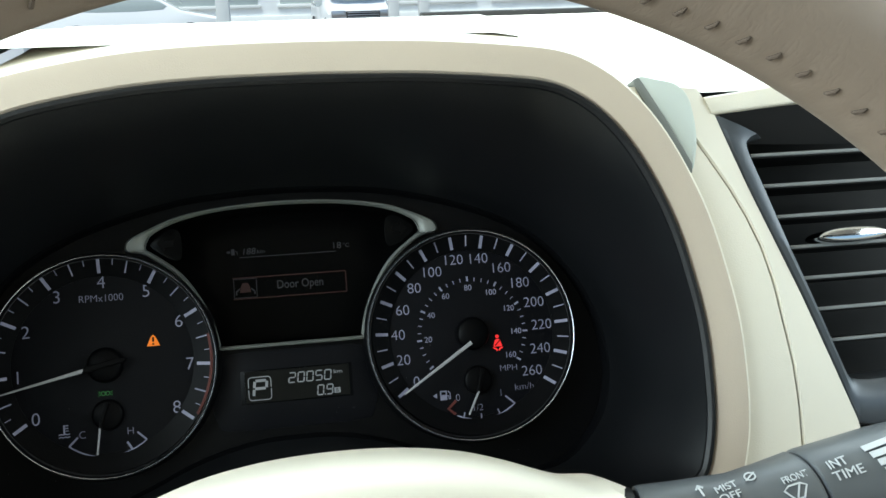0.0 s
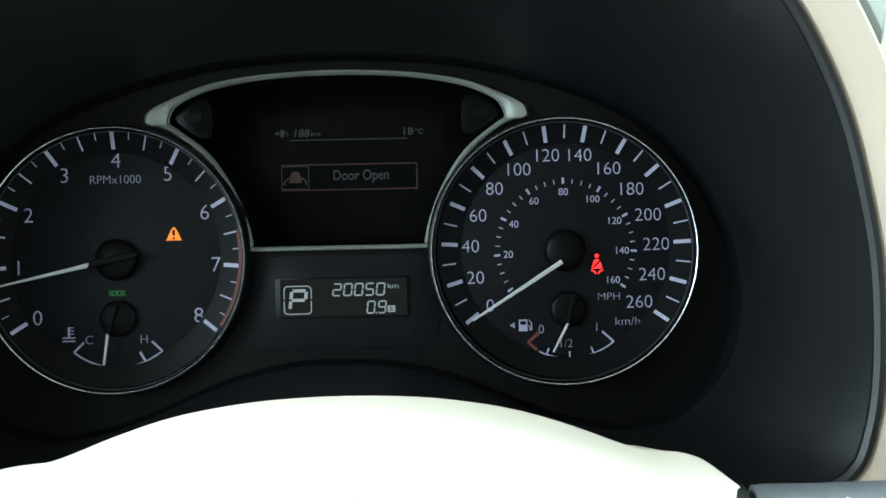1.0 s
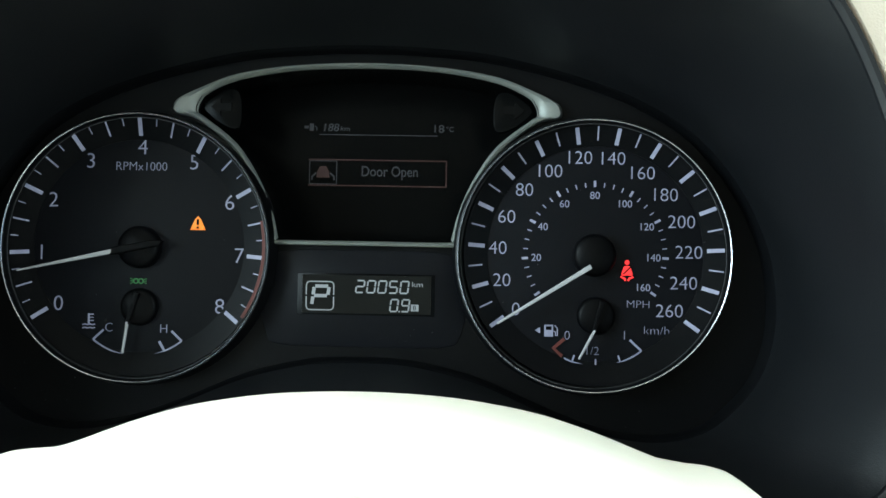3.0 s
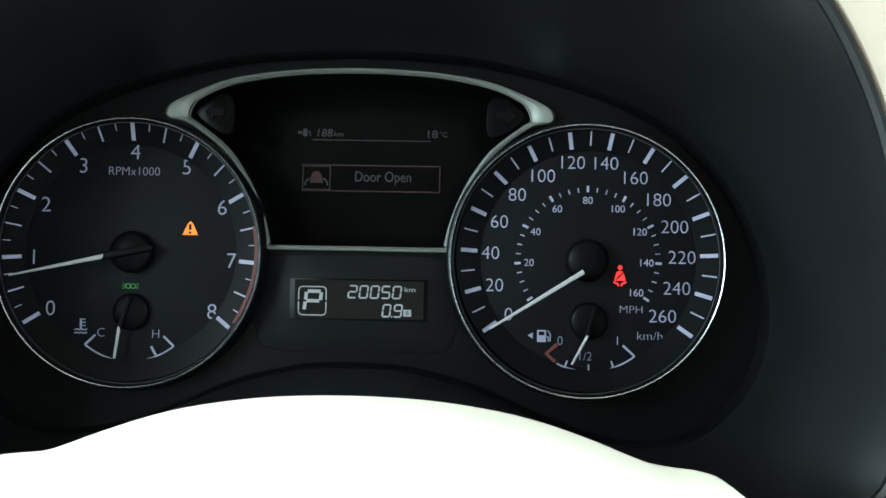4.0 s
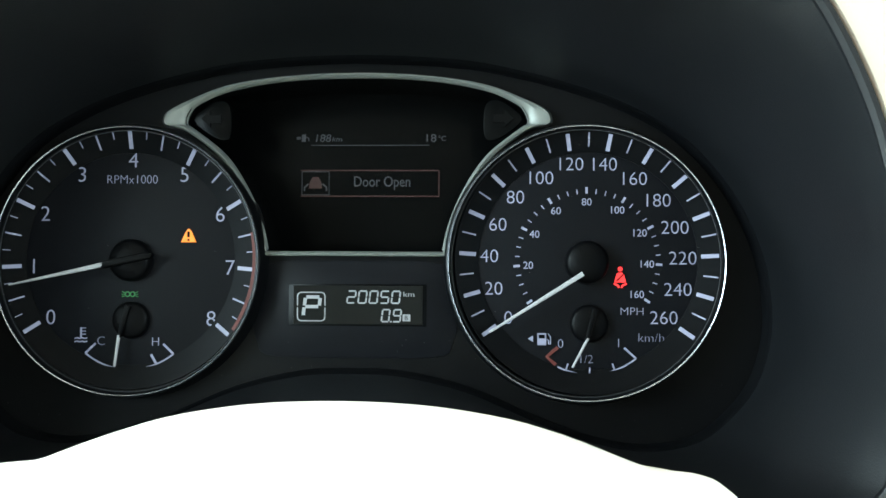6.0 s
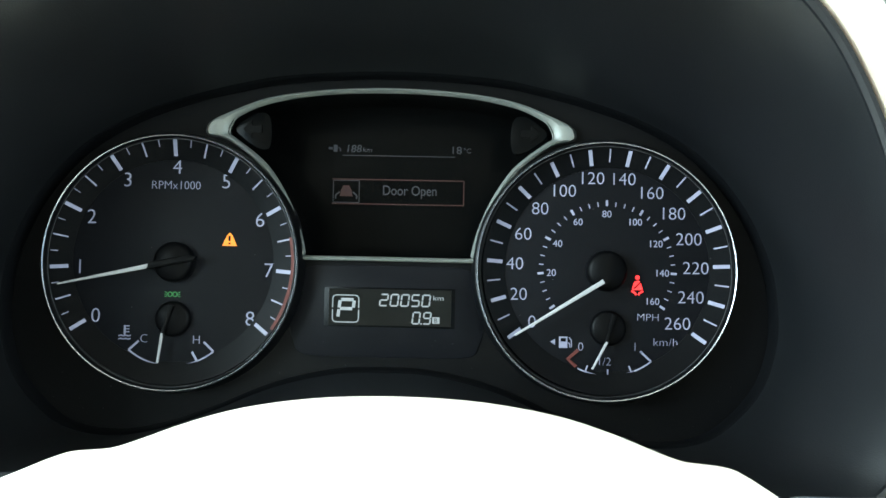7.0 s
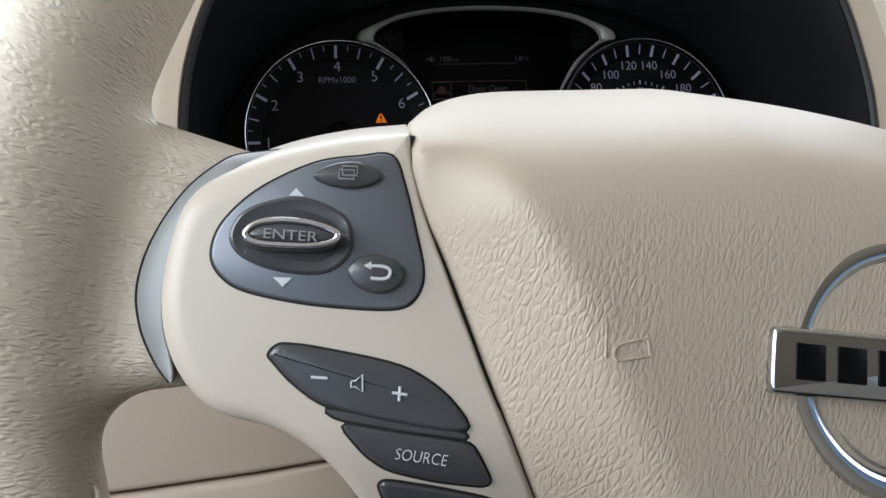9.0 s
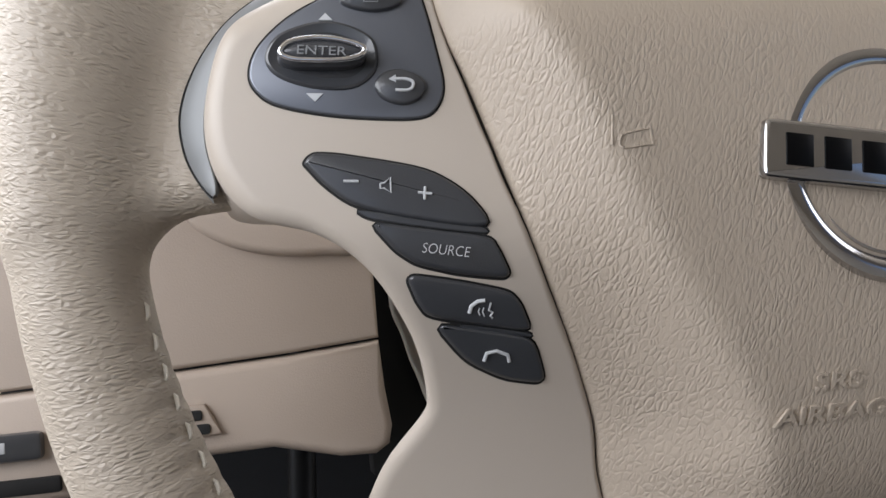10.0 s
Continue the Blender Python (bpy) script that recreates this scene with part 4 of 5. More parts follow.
# temperature and fuel symbols
for k in range(2):
    line("coolant_mark", [(-0.1096 + 0.001 * i, -0.0309 - 0.0013 * k + 0.0003 * (i % 2)) for i in range(6)], 0.0005, PRINT, tacho)
line("coolant_mark", [(-0.1071, -0.0305), (-0.1071, -0.0265)], 0.0007, PRINT, tacho)
for k in range(3):
    line("coolant_mark", [(-0.1070, -0.0268 - 0.0012 * k), (-0.1052, -0.0268 - 0.0012 * k)], 0.0004, PRINT, tacho)
part("fuel_arrow", slab([Vector(q) for q in [(0.0666, -0.0294), (0.0686, -0.0306), (0.0686, -0.0282)]], 0.0018, 0.0021, 0.0001, 1), PRINT, speedo)
part("fuel_pump", slab([Vector(q) for q in [(0.0702, -0.0318), (0.0736, -0.0318), (0.0736, -0.0272), (0.0702, -0.0272)]], 0.0018, 0.0021, 0.0001, 1), PRINT, speedo)
part("fuel_pump_window", slab([Vector(q) for q in [(0.0708, -0.0292), (0.0730, -0.0292), (0.0730, -0.0278), (0.0708, -0.0278)]], 0.0020, 0.00225, 0.0001, 1), FACE, speedo)
line("fuel_hose", [(0.0738, -0.0296), (0.0745, -0.0300), (0.0745, -0.0314), (0.0752, -0.0314), (0.0752, -0.0286), (0.0742, -0.0274)], 0.0004, PRINT, speedo)
# red zone
line("red_zone", arc(CT, 0.0003, 0.0499, 12, -33, 20), 0.0013, RED_DIM, tacho, 0.0049)
# warning lamps
part("warning_triangle", slab(curve([(-0.0650, 0.0122), (-0.0678, 0.0073), (-0.0674, 0.0069), (-0.0626, 0.0069), (-0.0622, 0.0073)], 3), 0.0018, 0.0021, 0.0001, 1), AMBER, tacho, "lit amber warning triangle")
line("exclamation_mark", [(-0.0650, 0.0110), (-0.0650, 0.0088)], 0.0009, FACE, tacho, 0.0021)
line("exclamation_mark", [(-0.0650, 0.0081), (-0.0650, 0.0074)], 0.0009, FACE, tacho, 0.0021)
part("seat_belt_lamp", slab(curve([(0.1003, -0.0044), (0.0999, -0.0056), (0.0994, -0.0076), (0.1004, -0.0078), (0.1015, -0.0077), (0.1026, -0.0078), (0.1036, -0.0076), (0.1031, -0.0056), (0.1027, -0.0044), (0.1015, -0.0040)], 3), 0.0018, 0.0021, 0.0001, 1), RED, speedo, "lit red seat belt lamp")
part("lamp_disc", slab(circle(0.1015, -0.0027, 0.0009, 16), 0.0018, 0.0021, 0.0001, 1), RED, speedo)
line("lamp_base", [(0.0991, -0.0082), (0.1007, -0.0090), (0.1010, -0.0098)], 0.0007, RED, speedo)
line("lamp_base", [(0.1039, -0.0082), (0.1023, -0.0090), (0.1020, -0.0098)], 0.0007, RED, speedo)
line("belt_stroke", [(0.1028, -0.0045), (0.1000, -0.0073)], 0.0005, FACE, speedo, 0.0021)
for s in (-1, 1):
    line("side_lamp_mark", arc(-0.0879 + s * 0.0010, -0.0135, 0.0009, 0, 360, 14), 0.0004, GREEN, tacho)
    for k in (-1, 0, 1):
        line("side_lamp_mark", [(-0.0879 + s * 0.0022, -0.0135 + 0.0006 * k), (-0.0879 + s * 0.0032, -0.0135 + 0.0010 * k)], 0.0003, GREEN, tacho)

# central display
# the mask, open behind the display
half_o = [(0, 0.0727), (0.028, 0.0714), (0.050, 0.0680), (0.065, 0.0624), (0.0735, 0.0583), (0.0757, 0.0553), (0.0748, 0.0524), (0.066, 0.0500), (0.0525, 0.0393), (0.0436, 0.0265), (0.0382, 0.0136), (0.0354, 0.0025), (0.0345, 0.0018)]
half_i = [(0, 0.0709), (0.028, 0.0697), (0.050, 0.0658), (0.0618, 0.0607), (0.0650, 0.0574), (0.0662, 0.0540), (0.0655, 0.0522), (0.0635, 0.0512), (0.0505, 0.0408), (0.0413, 0.0270), (0.0359, 0.0138), (0.0337, 0.0046), (0.0329, 0.0036)]


def mirrored(half):
    return [Vector(q) for q in half + [(0.0, half[-1][1])] + [(-u, v) for u, v in half[:0:-1]]]


WINDOW = curve(mirrored(half_i), 4)
part("display_well", strip([[(q[0], q[1], z) for q in inset(WINDOW, d)] for d, z in ((-0.0004, 0.0030), (0.0, 0.0010), (0.0004, -0.0020), (-0.0010, -0.0360))], True), GLOSS, cluster, "black display well")
display = part("display", slab(curve([(-0.0700, 0.0040), (0.0700, 0.0040), (0.0700, 0.0770), (-0.0700, 0.0770)], 1), -0.002, 0.0010, 0.0002), GLOSS, cluster, "black glossy display", m=Matrix.Translation((-0.0044, 0.0005, -0.0345)) @ Matrix.Scale(1.0938, 4))
for side in (-1, 1):
    part("turn_arrow", slab([Vector((side * u, v)) for u, v in [(0.0612, 0.0553), (0.0575, 0.0588), (0.0575, 0.0569), (0.0532, 0.0569), (0.0532, 0.0537), (0.0575, 0.0537), (0.0575, 0.0518)]], 0.0, 0.0007, 0.0001, 1), ARROW, part("arrow_plate", slab(curve([(side * u, v) for u, v in [(0.0640, 0.0545), (0.0610, 0.0590), (0.0545, 0.0625), (0.0500, 0.0600), (0.0500, 0.0480), (0.0560, 0.0480)]], 4), -0.003, 0.0, 0.0002, 2), GLOSS, cluster, "black lamp plate"), "unlit grey turn arrow")
part("display_frame", framed(curve(mirrored(half_o), 4), curve(mirrored(half_i), 4), 0.0040, 0.004), SATIN, cluster, "satin silver frame")
text("display_text", "Door Open", 0.0042, pose(0.0098, 0.0303, 0.00115), SCREEN_ON, display, width=0.0218)
text("display_text", "188", 0.0031, pose(-0.0132, 0.0478, 0.00115), SCREEN_ON, display, width=0.0060, shear=0.15)
text("display_text", "km", 0.0019, pose(-0.0079, 0.0474, 0.00115), SCREEN_ON, display, width=0.0038, shear=0.15)
text("display_text", "18", 0.0031, pose(0.0288, 0.0478, 0.00115), SCREEN_ON, display, width=0.0038)
text("display_text", "°C", 0.0020, pose(0.0330, 0.0477, 0.00115), SCREEN_ON, display, width=0.0030)
line("display_line", [(-0.018, 0.0450), (0.028, 0.0450)], 0.0003, SCREEN_ON, display, 0.0010, 0.0001)
line("display_icon", [(-0.0238, 0.0478), (-0.0222, 0.0478)], 0.0010, SCREEN_ON, display, 0.0010, 0.0001)
line("display_icon", [(-0.0210, 0.0464), (-0.0210, 0.0492)], 0.0016, SCREEN_ON, display, 0.0010, 0.0001)
line("display_icon", [(-0.0199, 0.0482), (-0.0190, 0.0478), (-0.0190, 0.0466)], 0.0004, SCREEN_ON, display, 0.0010, 0.0001)
for pts in ([(-0.0220, 0.0352), (0.0318, 0.0352)], [(-0.0220, 0.0252), (0.0318, 0.0252)], [(0.0318, 0.0252), (0.0318, 0.0352)]):
    line("message_frame", pts, 0.0005, SCREEN_RED, display, 0.0010, 0.0001)
for pts in ([(-0.0215, 0.0347), (-0.0109, 0.0347)], [(-0.0215, 0.0257), (-0.0109, 0.0257)], [(-0.0215, 0.0257), (-0.0215, 0.0347)], [(-0.0109, 0.0257), (-0.0109, 0.0347)]):
    line("picture_frame", pts, 0.0003, SCREEN_ON, display, 0.0010, 0.0001)
part("car_picture", slab([Vector(q) for q in [(-0.0188, 0.0282), (-0.0136, 0.0282), (-0.0140, 0.0306), (-0.0150, 0.0326), (-0.0174, 0.0326), (-0.0184, 0.0306)]], 0.0010, 0.0011, 0.00003, 1), SCREEN_RED, display)
for s_ in (-1, 1):
    line("door_picture", [(-0.0162 + s_ * 0.0027, 0.0300), (-0.0162 + s_ * 0.0043, 0.0286), (-0.0162 + s_ * 0.0043, 0.0272)], 0.0006, SCREEN_ON, display, 0.0010, 0.0001)

HOLE = resample(WINDOW, 160)
edge = resample(inset(INNER, -0.001), 480)
part("mask", strip([[(q.x, q.y, z) for q in pl] for pl, z in (([min(edge, key=lambda e, h=h: abs((e - Vector((0, 0.02))).angle_signed(h - Vector((0, 0.02))))) for h in HOLE], 0.0), (HOLE, 0.0), (HOLE, -0.004))], True), MASK, cluster, "black mask")
# raised panel between the dials, with the odometer
part("centre_panel", slab(angular([(-0.0345, 0.0), (0.0345, 0.0), (0.0365, -0.0140), (0.0400, -0.0260), (0.0360, -0.0375), (-0.0360, -0.0375), (-0.0400, -0.0260), (-0.0365, -0.0140)], 4, 0.2), -0.002, 0.0004, 0.0003, 2), FACE_IN, cluster, "charcoal centre panel")
# dust on the black surround
rng = random.Random(7)
dust = bmesh.new()
while len(dust.faces) < 70:
    u, v = rng.uniform(-0.15, 0.15), rng.uniform(-0.066, 0.03)
    if (Vector(((abs(u) - 0.0885), v)).length > RING_R + 0.003 or rng.random() < 0.12) and abs(u) < 0.14 and (v > -0.045 or abs(u) > 0.075) and not (abs(u) < 0.045 and v > -0.03):
        r0 = rng.uniform(0.00005, 0.00016)
        dust.faces.new([dust.verts.new((u + r0 * math.cos(a), v + r0 * rng.uniform(0.5, 1.2) * math.sin(a), 0.0021)) for a in [math.pi / 3 * k for k in range(6)]])
tagged(part("dust", dust, DUST, cluster, "pale dust specks", smooth=False), "pale dust specks", kind="stuff")

# odometer
lcd = part("odometer", slab([Vector(q) for q in [(-0.0258, -0.0252), (0.0278, -0.0252), (0.0278, -0.0090), (-0.0258, -0.0090)]], -0.001, 0.0006, 0.0003), GLOSS, cluster, "grey liquid crystal odometer")
part("lcd_field", slab([Vector(q) for q in [(-0.0238, -0.0245), (0.0262, -0.0245), (0.0262, -0.0096), (-0.0238, -0.0096)]], 0.0, 0.0009, 0.0001, 1), LCD, lcd, "dim lcd field")
SEGS = {"0": "abcdef", "2": "abged", "5": "afgcd", "9": "abcdfg", "P": "abefg"}


def digit(ch, x, y, w, h, parent, t=0.0006):
    sl = 0.12
    a = {"a": ((0, h), (w, h)), "b": ((w, h / 2), (w, h)), "c": ((w, 0), (w, h / 2)), "d": ((0, 0), (w, 0)), "e": ((0, 0), (0, h / 2)), "f": ((0, h / 2), (0, h)), "g": ((0, h / 2), (w, h / 2))}
    for s in SEGS[ch]:
        (x0, y0), (x1, y1) = a[s]
        p, q = Vector((x + x0 + sl * y0, y + y0)), Vector((x + x1 + sl * y1, y + y1))
        g = (q - p).normalized() * t * 0.3
        line("segment", [p + g, q - g], t, LCD_ON, parent, 0.0010, 0.0001)


for i, ch in enumerate("20050"):
    digit(ch, -0.0030 + i * 0.0043, -0.0163, 0.0030, 0.0046, lcd)
digit("0", 0.0104, -0.0234, 0.0028, 0.0046, lcd)
digit("9", 0.0148, -0.0234, 0.0028, 0.0046, lcd)
line("decimal_point", [(0.0138, -0.0234), (0.0144, -0.0234)], 0.0006, LCD_ON, lcd, 0.0010, 0.0001)
text("unit_text", "km", 0.0020, pose(0.0210, -0.0128, 0.0010), LCD_ON, lcd, width=0.0042)
part("trip_badge", slab([Vector(q) for q in [(0.0186, -0.0232), (0.0216, -0.0232), (0.0216, -0.0206), (0.0186, -0.0206)]], 0.0009, 0.0011, 0.0001, 1), LCD_ON, lcd)
text("trip_letter", "B", 0.0018, pose(0.0201, -0.0219, 0.00115), LCD, lcd)
digit("P", -0.0200, -0.0215, 0.0058, 0.0074, lcd, 0.0013)
bx = angular([(-0.0222, -0.0233), (-0.0115, -0.0233), (-0.0115, -0.0123), (-0.0222, -0.0123)], 5, 0.16)
half = len(bx) // 2
for run in ([(-0.0222, -0.0182)] + bx[:half] + [(-0.0115, -0.0182)], [(-0.0115, -0.0174)] + bx[half:] + [(-0.0222, -0.0174)]):
    line("gear_frame", [tuple(q) for q in run], 0.00045, LCD_ON, lcd, 0.0010, 0.0001)

# ---- steering wheel ----
WHEEL = pose(-0.0012, -0.3219, 1.0998, 66.5, 0, 0) @ pose(0, 0, 0, 0, 0.53, 0.17)     # x right, y up the wheel, z towards the driver
wheel = thing("steering_wheel", WHEEL, "beige leather steering wheel with grey switches and a chrome badge", "steering wheel", inside=True)
RR, RT = 0.2105, 0.0161
RIM = WHEEL.inverted() @ pose(0.0165, -0.2827, 1.0846, 73.0, 7.06, 0) @ pose(0, 0, 0, 0, 0, 7.3)
HUB_AT, AXIS = RIM.translation, RIM.col[2].xyz
NS = 150


def rim_size(deg):
    """The radius of the rim's ring and of its section, fuller at the grips."""
    more = 0.0010 * ease(25 - abs(deg - 172), -20, 15)
    full = 0.0034 * ease(26 - abs(deg - 153), 0, 26) + 0.0020 * ease(deg, 184, 204) * ease(270 - deg, 0, 30)
    return RR + more, RT + more + full


def rim_point(a, r, z):
    return (r * math.cos(a), r * math.sin(a), z)


def podw(u, v):
    """The height of the spoke's face, which bends away at its foot."""
    return 0.238 * u + 0.0255 * v + 0.0299 - (18 * (v + 0.012) ** 2 / (1 + 300 * (v + 0.012) ** 2) if v < -0.012 else 0.0)


SEAM_P = [(-0.1008, 0.0505), (-0.1005, 0.0430), (-0.0992, 0.034), (-0.0952, 0.0196), (-0.0905, 0.003), (-0.086, -0.0131), (-0.08, -0.0298), (-0.0717, -0.0485), (-0.0654, -0.0661), (-0.0635, -0.0806), (-0.0595, -0.0956)]
OUT_P = [(-0.1120, 0.0505), (-0.1230, 0.0496), (-0.1330, 0.0478), (-0.1420, 0.0450), (-0.149, 0.0415), (-0.153, 0.0362), (-0.156, 0.027), (-0.1576, 0.0171), (-0.1566, 0.0076), (-0.1532, -0.0007), (-0.147, -0.0085), (-0.1347, -0.0137), (-0.1251, -0.0209), (-0.1178, -0.0304), (-0.1112, -0.0433), (-0.1085, -0.0555), (-0.1099, -0.0608), (-0.1202, -0.0738), (-0.1242, -0.0898), (-0.1052, -0.1038), (-0.0802, -0.1018)]
spoke_outline = [Vector(q) for q in SEAM_P[:1]] + curve([SEAM_P[0]] + OUT_P + [SEAM_P[-1]], 4, False)[1:-1] + curve(SEAM_P[::-1], 3, False)[:-1]


def swept(q):
    """The back of the spoke stands higher than its face."""
    f, g = ease(q[1], 0.028, 0.047), ease(-q[1], 0.000, 0.016)
    return Vector((q[0] + 0.0055 * f + 0.014 * g, q[1] + 0.0115 * f + 0.008 * g))


FOOT = [-0.012 - 0.004 * k for k in range(24)]


def crisp(q):
    """The edge beside the airbag cover is sharp, the others are round."""
    d = min((Vector(s) - q).length for s in SEAM_LINE)
    return (0.18 + 0.82 * min(1.0, max(0.0, (d - 0.001) / 0.006))) * (1 + 0.5 * ease(q[1], 0.036, 0.048))


SEAM_LINE = curve(SEAM_P, 4, False)
spoke = part("spoke", slab(spoke_outline, -0.036, 0.0, 0.005, 6, podw, base=swept, cuts=FOOT, soft=crisp), SMOOTH, wheel, "smooth beige spoke")
right_outline = [Vector((0.006 - q[0], q[1])) for q in spoke_outline]
part("spoke", slab(right_outline, -0.022, 0.0, 0.003, 4, lambda u, v: podw(0.006 - u, v)), SMOOTH, wheel, "smooth beige spoke")
# the rim's leather, with the thumb web that runs from the grip to the spoke
WEB = np.array([(-0.2050, 0.0610), (-0.1540, 0.0610), (-0.1460, 0.0598), (-0.1400, 0.0584), (-0.1340, 0.0560), (-0.1340, 0.0000), (-0.1500, -0.0016), (-0.1620, -0.0016), (-0.1720, -0.0030), (-0.2050, -0.0040)])


def web_outline(p):
    """Signed distance in the wheel's plane from the web's outline, inside negative."""
    near, inside = np.full(p.shape[0], 1e9), np.zeros(p.shape[0], bool)
    for q, r in zip(WEB, np.roll(WEB, -1, 0)):
        e, w = r - q, p - q
        h = np.clip(w @ e / (e @ e), 0, 1)
        near = np.minimum(near, np.hypot(*(w - h[:, None] * e).T))
        inside ^= ((q[1] > p[:, 1]) != (r[1] > p[:, 1])) & (p[:, 0] < q[0] + (p[:, 1] - q[1]) * e[0] / (e[1] if e[1] else 1e-9))
    return np.where(inside, -near, near)


def reach(deg, around):
    """How far the leather lies from the middle of the rim's section, along each direction of the section."""
    a, (rr, rt) = radians(deg), rim_size(deg)
    out = np.full(len(around), rt)
    if not 136 < deg < 206:
        return out
    d = np.arange(0.008, 0.0570, 0.0008)
    f, g = np.repeat(around, len(d)), np.tile(d, len(around))
    rad = rr + g * np.cos(f)
    pts = np.stack([rad * math.cos(a), rad * math.sin(a), g * np.sin(f)], 1) @ np.array(RIM.to_3x3()).T + np.array(HUB_AT)
    u, v, w = pts.T
    plane = HUB_AT.z - (AXIS.x * (u - HUB_AT.x) + AXIS.y * (v - HUB_AT.y)) / AXIS.z
    s = np.clip((RR - np.hypot(u - HUB_AT.x, v - HUB_AT.y) - 0.008) / 0.026, 0, 1)
    s = s * s * (3 - 2 * s)
    middle = (1 - s) * plane + s * (0.238 * u + 0.0255 * v + 0.0299 - 0.0214)
    half, soft = 0.0108 - 0.0014 * s, 0.0088
    flat, high = web_outline(np.stack([u, v], 1)) + soft, np.abs(w - middle) - half + soft
    web = np.hypot(np.maximum(flat, 0), np.maximum(high, 0)) + np.minimum(np.maximum(flat, high), 0) - soft
    ring, k = g - rt, 0.015
    h = np.maximum(k - np.abs(ring - web), 0) / k
    field = (np.minimum(ring, web) - h * h * k / 4).reshape(len(around), len(d))
    for n, row in enumerate(field):
        over = np.nonzero(row > 0)[0]
        j = over[0] if len(over) else len(d) - 1
        t = row[j - 1] / (row[j - 1] - row[j]) if len(over) and j else 1.0
        out[n] = d[max(j - 1, 0)] + t * 0.0008 if j else d[0]
    return out


AROUND = np.array([math.pi * k / 22 for k in range(-11, 15)] + [math.pi * 14 / 22 + (math.pi * 0.455) * k / 80 for k in range(1, 81)] + [math.pi * (1.0914 + 0.4086 * k / 9) for k in range(1, 9)])


def rim_piece(lo, hi):
    """A stretch of the rim between two angles, drawn in a little between the stitches of its inner seam, unrolled in its UV map."""
    bm = bmesh.new()
    uv = bm.loops.layers.uv.new("skin")
    rows, deg = [], lo
    while deg < hi + 1e-6:
        a, (rr, rt) = radians(deg), rim_size(deg % 360)
        grown = reach(deg % 360, AROUND)
        seamed = ease(abs(deg % 360 - 168), 17, 25)
        pinch = (0.0003 if TOP[0] <= deg % 360 <= TOP[1] else 0.0009) * np.abs(np.sin(NS * a / 2)) ** 0.7 * np.maximum(0.0, -np.cos(AROUND + 0.5)) ** 5 * seamed
        row, run, last = [], 0.0, None
        for f, r in zip(AROUND, grown + pinch - 0.0005 * seamed):
            p = Vector(rim_point(a, rr + r * math.cos(f), r * math.sin(f)))
            run += (p - last).length if last else 0.0
            last = p
            row.append((bm.verts.new(p), (radians(deg) * rr, run)))
        rows.append(row)
        deg += 0.3 if 136 < deg % 360 < 206 else 0.6
    n = len(AROUND)
    for r0, r1 in zip(rows, rows[1:]):
        for k in range(n):
            quad = (r0[k], r0[(k + 1) % n], r1[(k + 1) % n], r1[k])
            for loop, (vert, at) in zip(bm.faces.new([q[0] for q in quad]).loops, quad):
                loop[uv].uv = at
    return bm


TOP = (38.0, 128.0)      # the top of the rim, its shade put into the leather's colour
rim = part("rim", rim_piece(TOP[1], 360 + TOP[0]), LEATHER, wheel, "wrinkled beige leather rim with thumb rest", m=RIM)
rim_top = part("rim_top", rim_piece(*TOP), LEATHER_SHADED, wheel, "smooth top of the rim, leather darkened as in shade", m=RIM)
# stitches on the inner side of the rim
ST = mesh_of(tube([(0, -0.0024, -0.0004), (0, -0.0012, 0.0004), (0, 0.0012, 0.0004), (0, 0.0024, -0.0004)], [0.0003, 0.0006, 0.0006, 0.0003], 6), "stitch", THREAD)
ST_TOP = mesh_of(tube([(0, -0.0018, -0.0004), (0, -0.0009, 0.0002), (0, 0.0009, 0.0002), (0, 0.0018, -0.0004)], [0.0003, 0.0006, 0.0006, 0.0003], 6), "stitch", THREAD_SHADED)
for i in range(NS):
    deg = 360 * i / NS
    a, (rr, rt) = radians(deg), rim_size(deg)
    if not (150 < deg < 186.5 or deg < 24 or deg > 354):
        f = math.pi - 0.5
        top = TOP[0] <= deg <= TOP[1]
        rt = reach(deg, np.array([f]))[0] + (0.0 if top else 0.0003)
        part("stitch", ST_TOP if top else ST, THREAD_SHADED if top else THREAD, rim_top if top else rim, m=Matrix.Translation(rim_point(a, rr + rt * math.cos(f), rt * math.sin(f))) @ Matrix.Rotation(a, 4, "Z") @ Matrix.Rotation(radians(-64), 4, "Y") @ Matrix.Rotation(radians(62 if top else -14), 4, "Z"))
# satin trim round the spoke's outer end
c_out = curve([(-0.1240, 0.0545), (-0.1343, 0.0530), (-0.1417, 0.0508), (-0.1499, 0.0455), (-0.1560, 0.0386), (-0.1602, 0.0318), (-0.1627, 0.0255), (-0.1637, 0.0195), (-0.1631, 0.0130), (-0.1616, 0.0080), (-0.1592, 0.0030), (-0.1568, -0.0004)], 5, False)
c_in = curve([(-0.1230, 0.0496), (-0.1330, 0.0478), (-0.1400, 0.0457), (-0.1460, 0.0432), (-0.1505, 0.0395), (-0.1535, 0.0345), (-0.1558, 0.0262), (-0.1573, 0.0190), (-0.1574, 0.0120), (-0.1565, 0.0068), (-0.1558, 0.0022), (-0.1560, -0.0006)], 5, False)
rows = []
for f, dz in ((-0.03, -0.022), (0.0, -0.0112), (0.05, -0.0098), (0.15, -0.0088), (0.4, -0.0073), (0.7, -0.0060), (0.95, -0.0054), (1.05, -0.0058), (1.25, -0.010)):
    rows.append([(*(a + (b - a) * f), podw(*(a + (b - a) * f)) + dz * (1 - 0.3 * ease(n - len(c_out) + 12, 0, 12)) - 0.009 * ease(10 - n, 0, 10)) for n, (a, b) in enumerate(zip(c_out, c_in))])
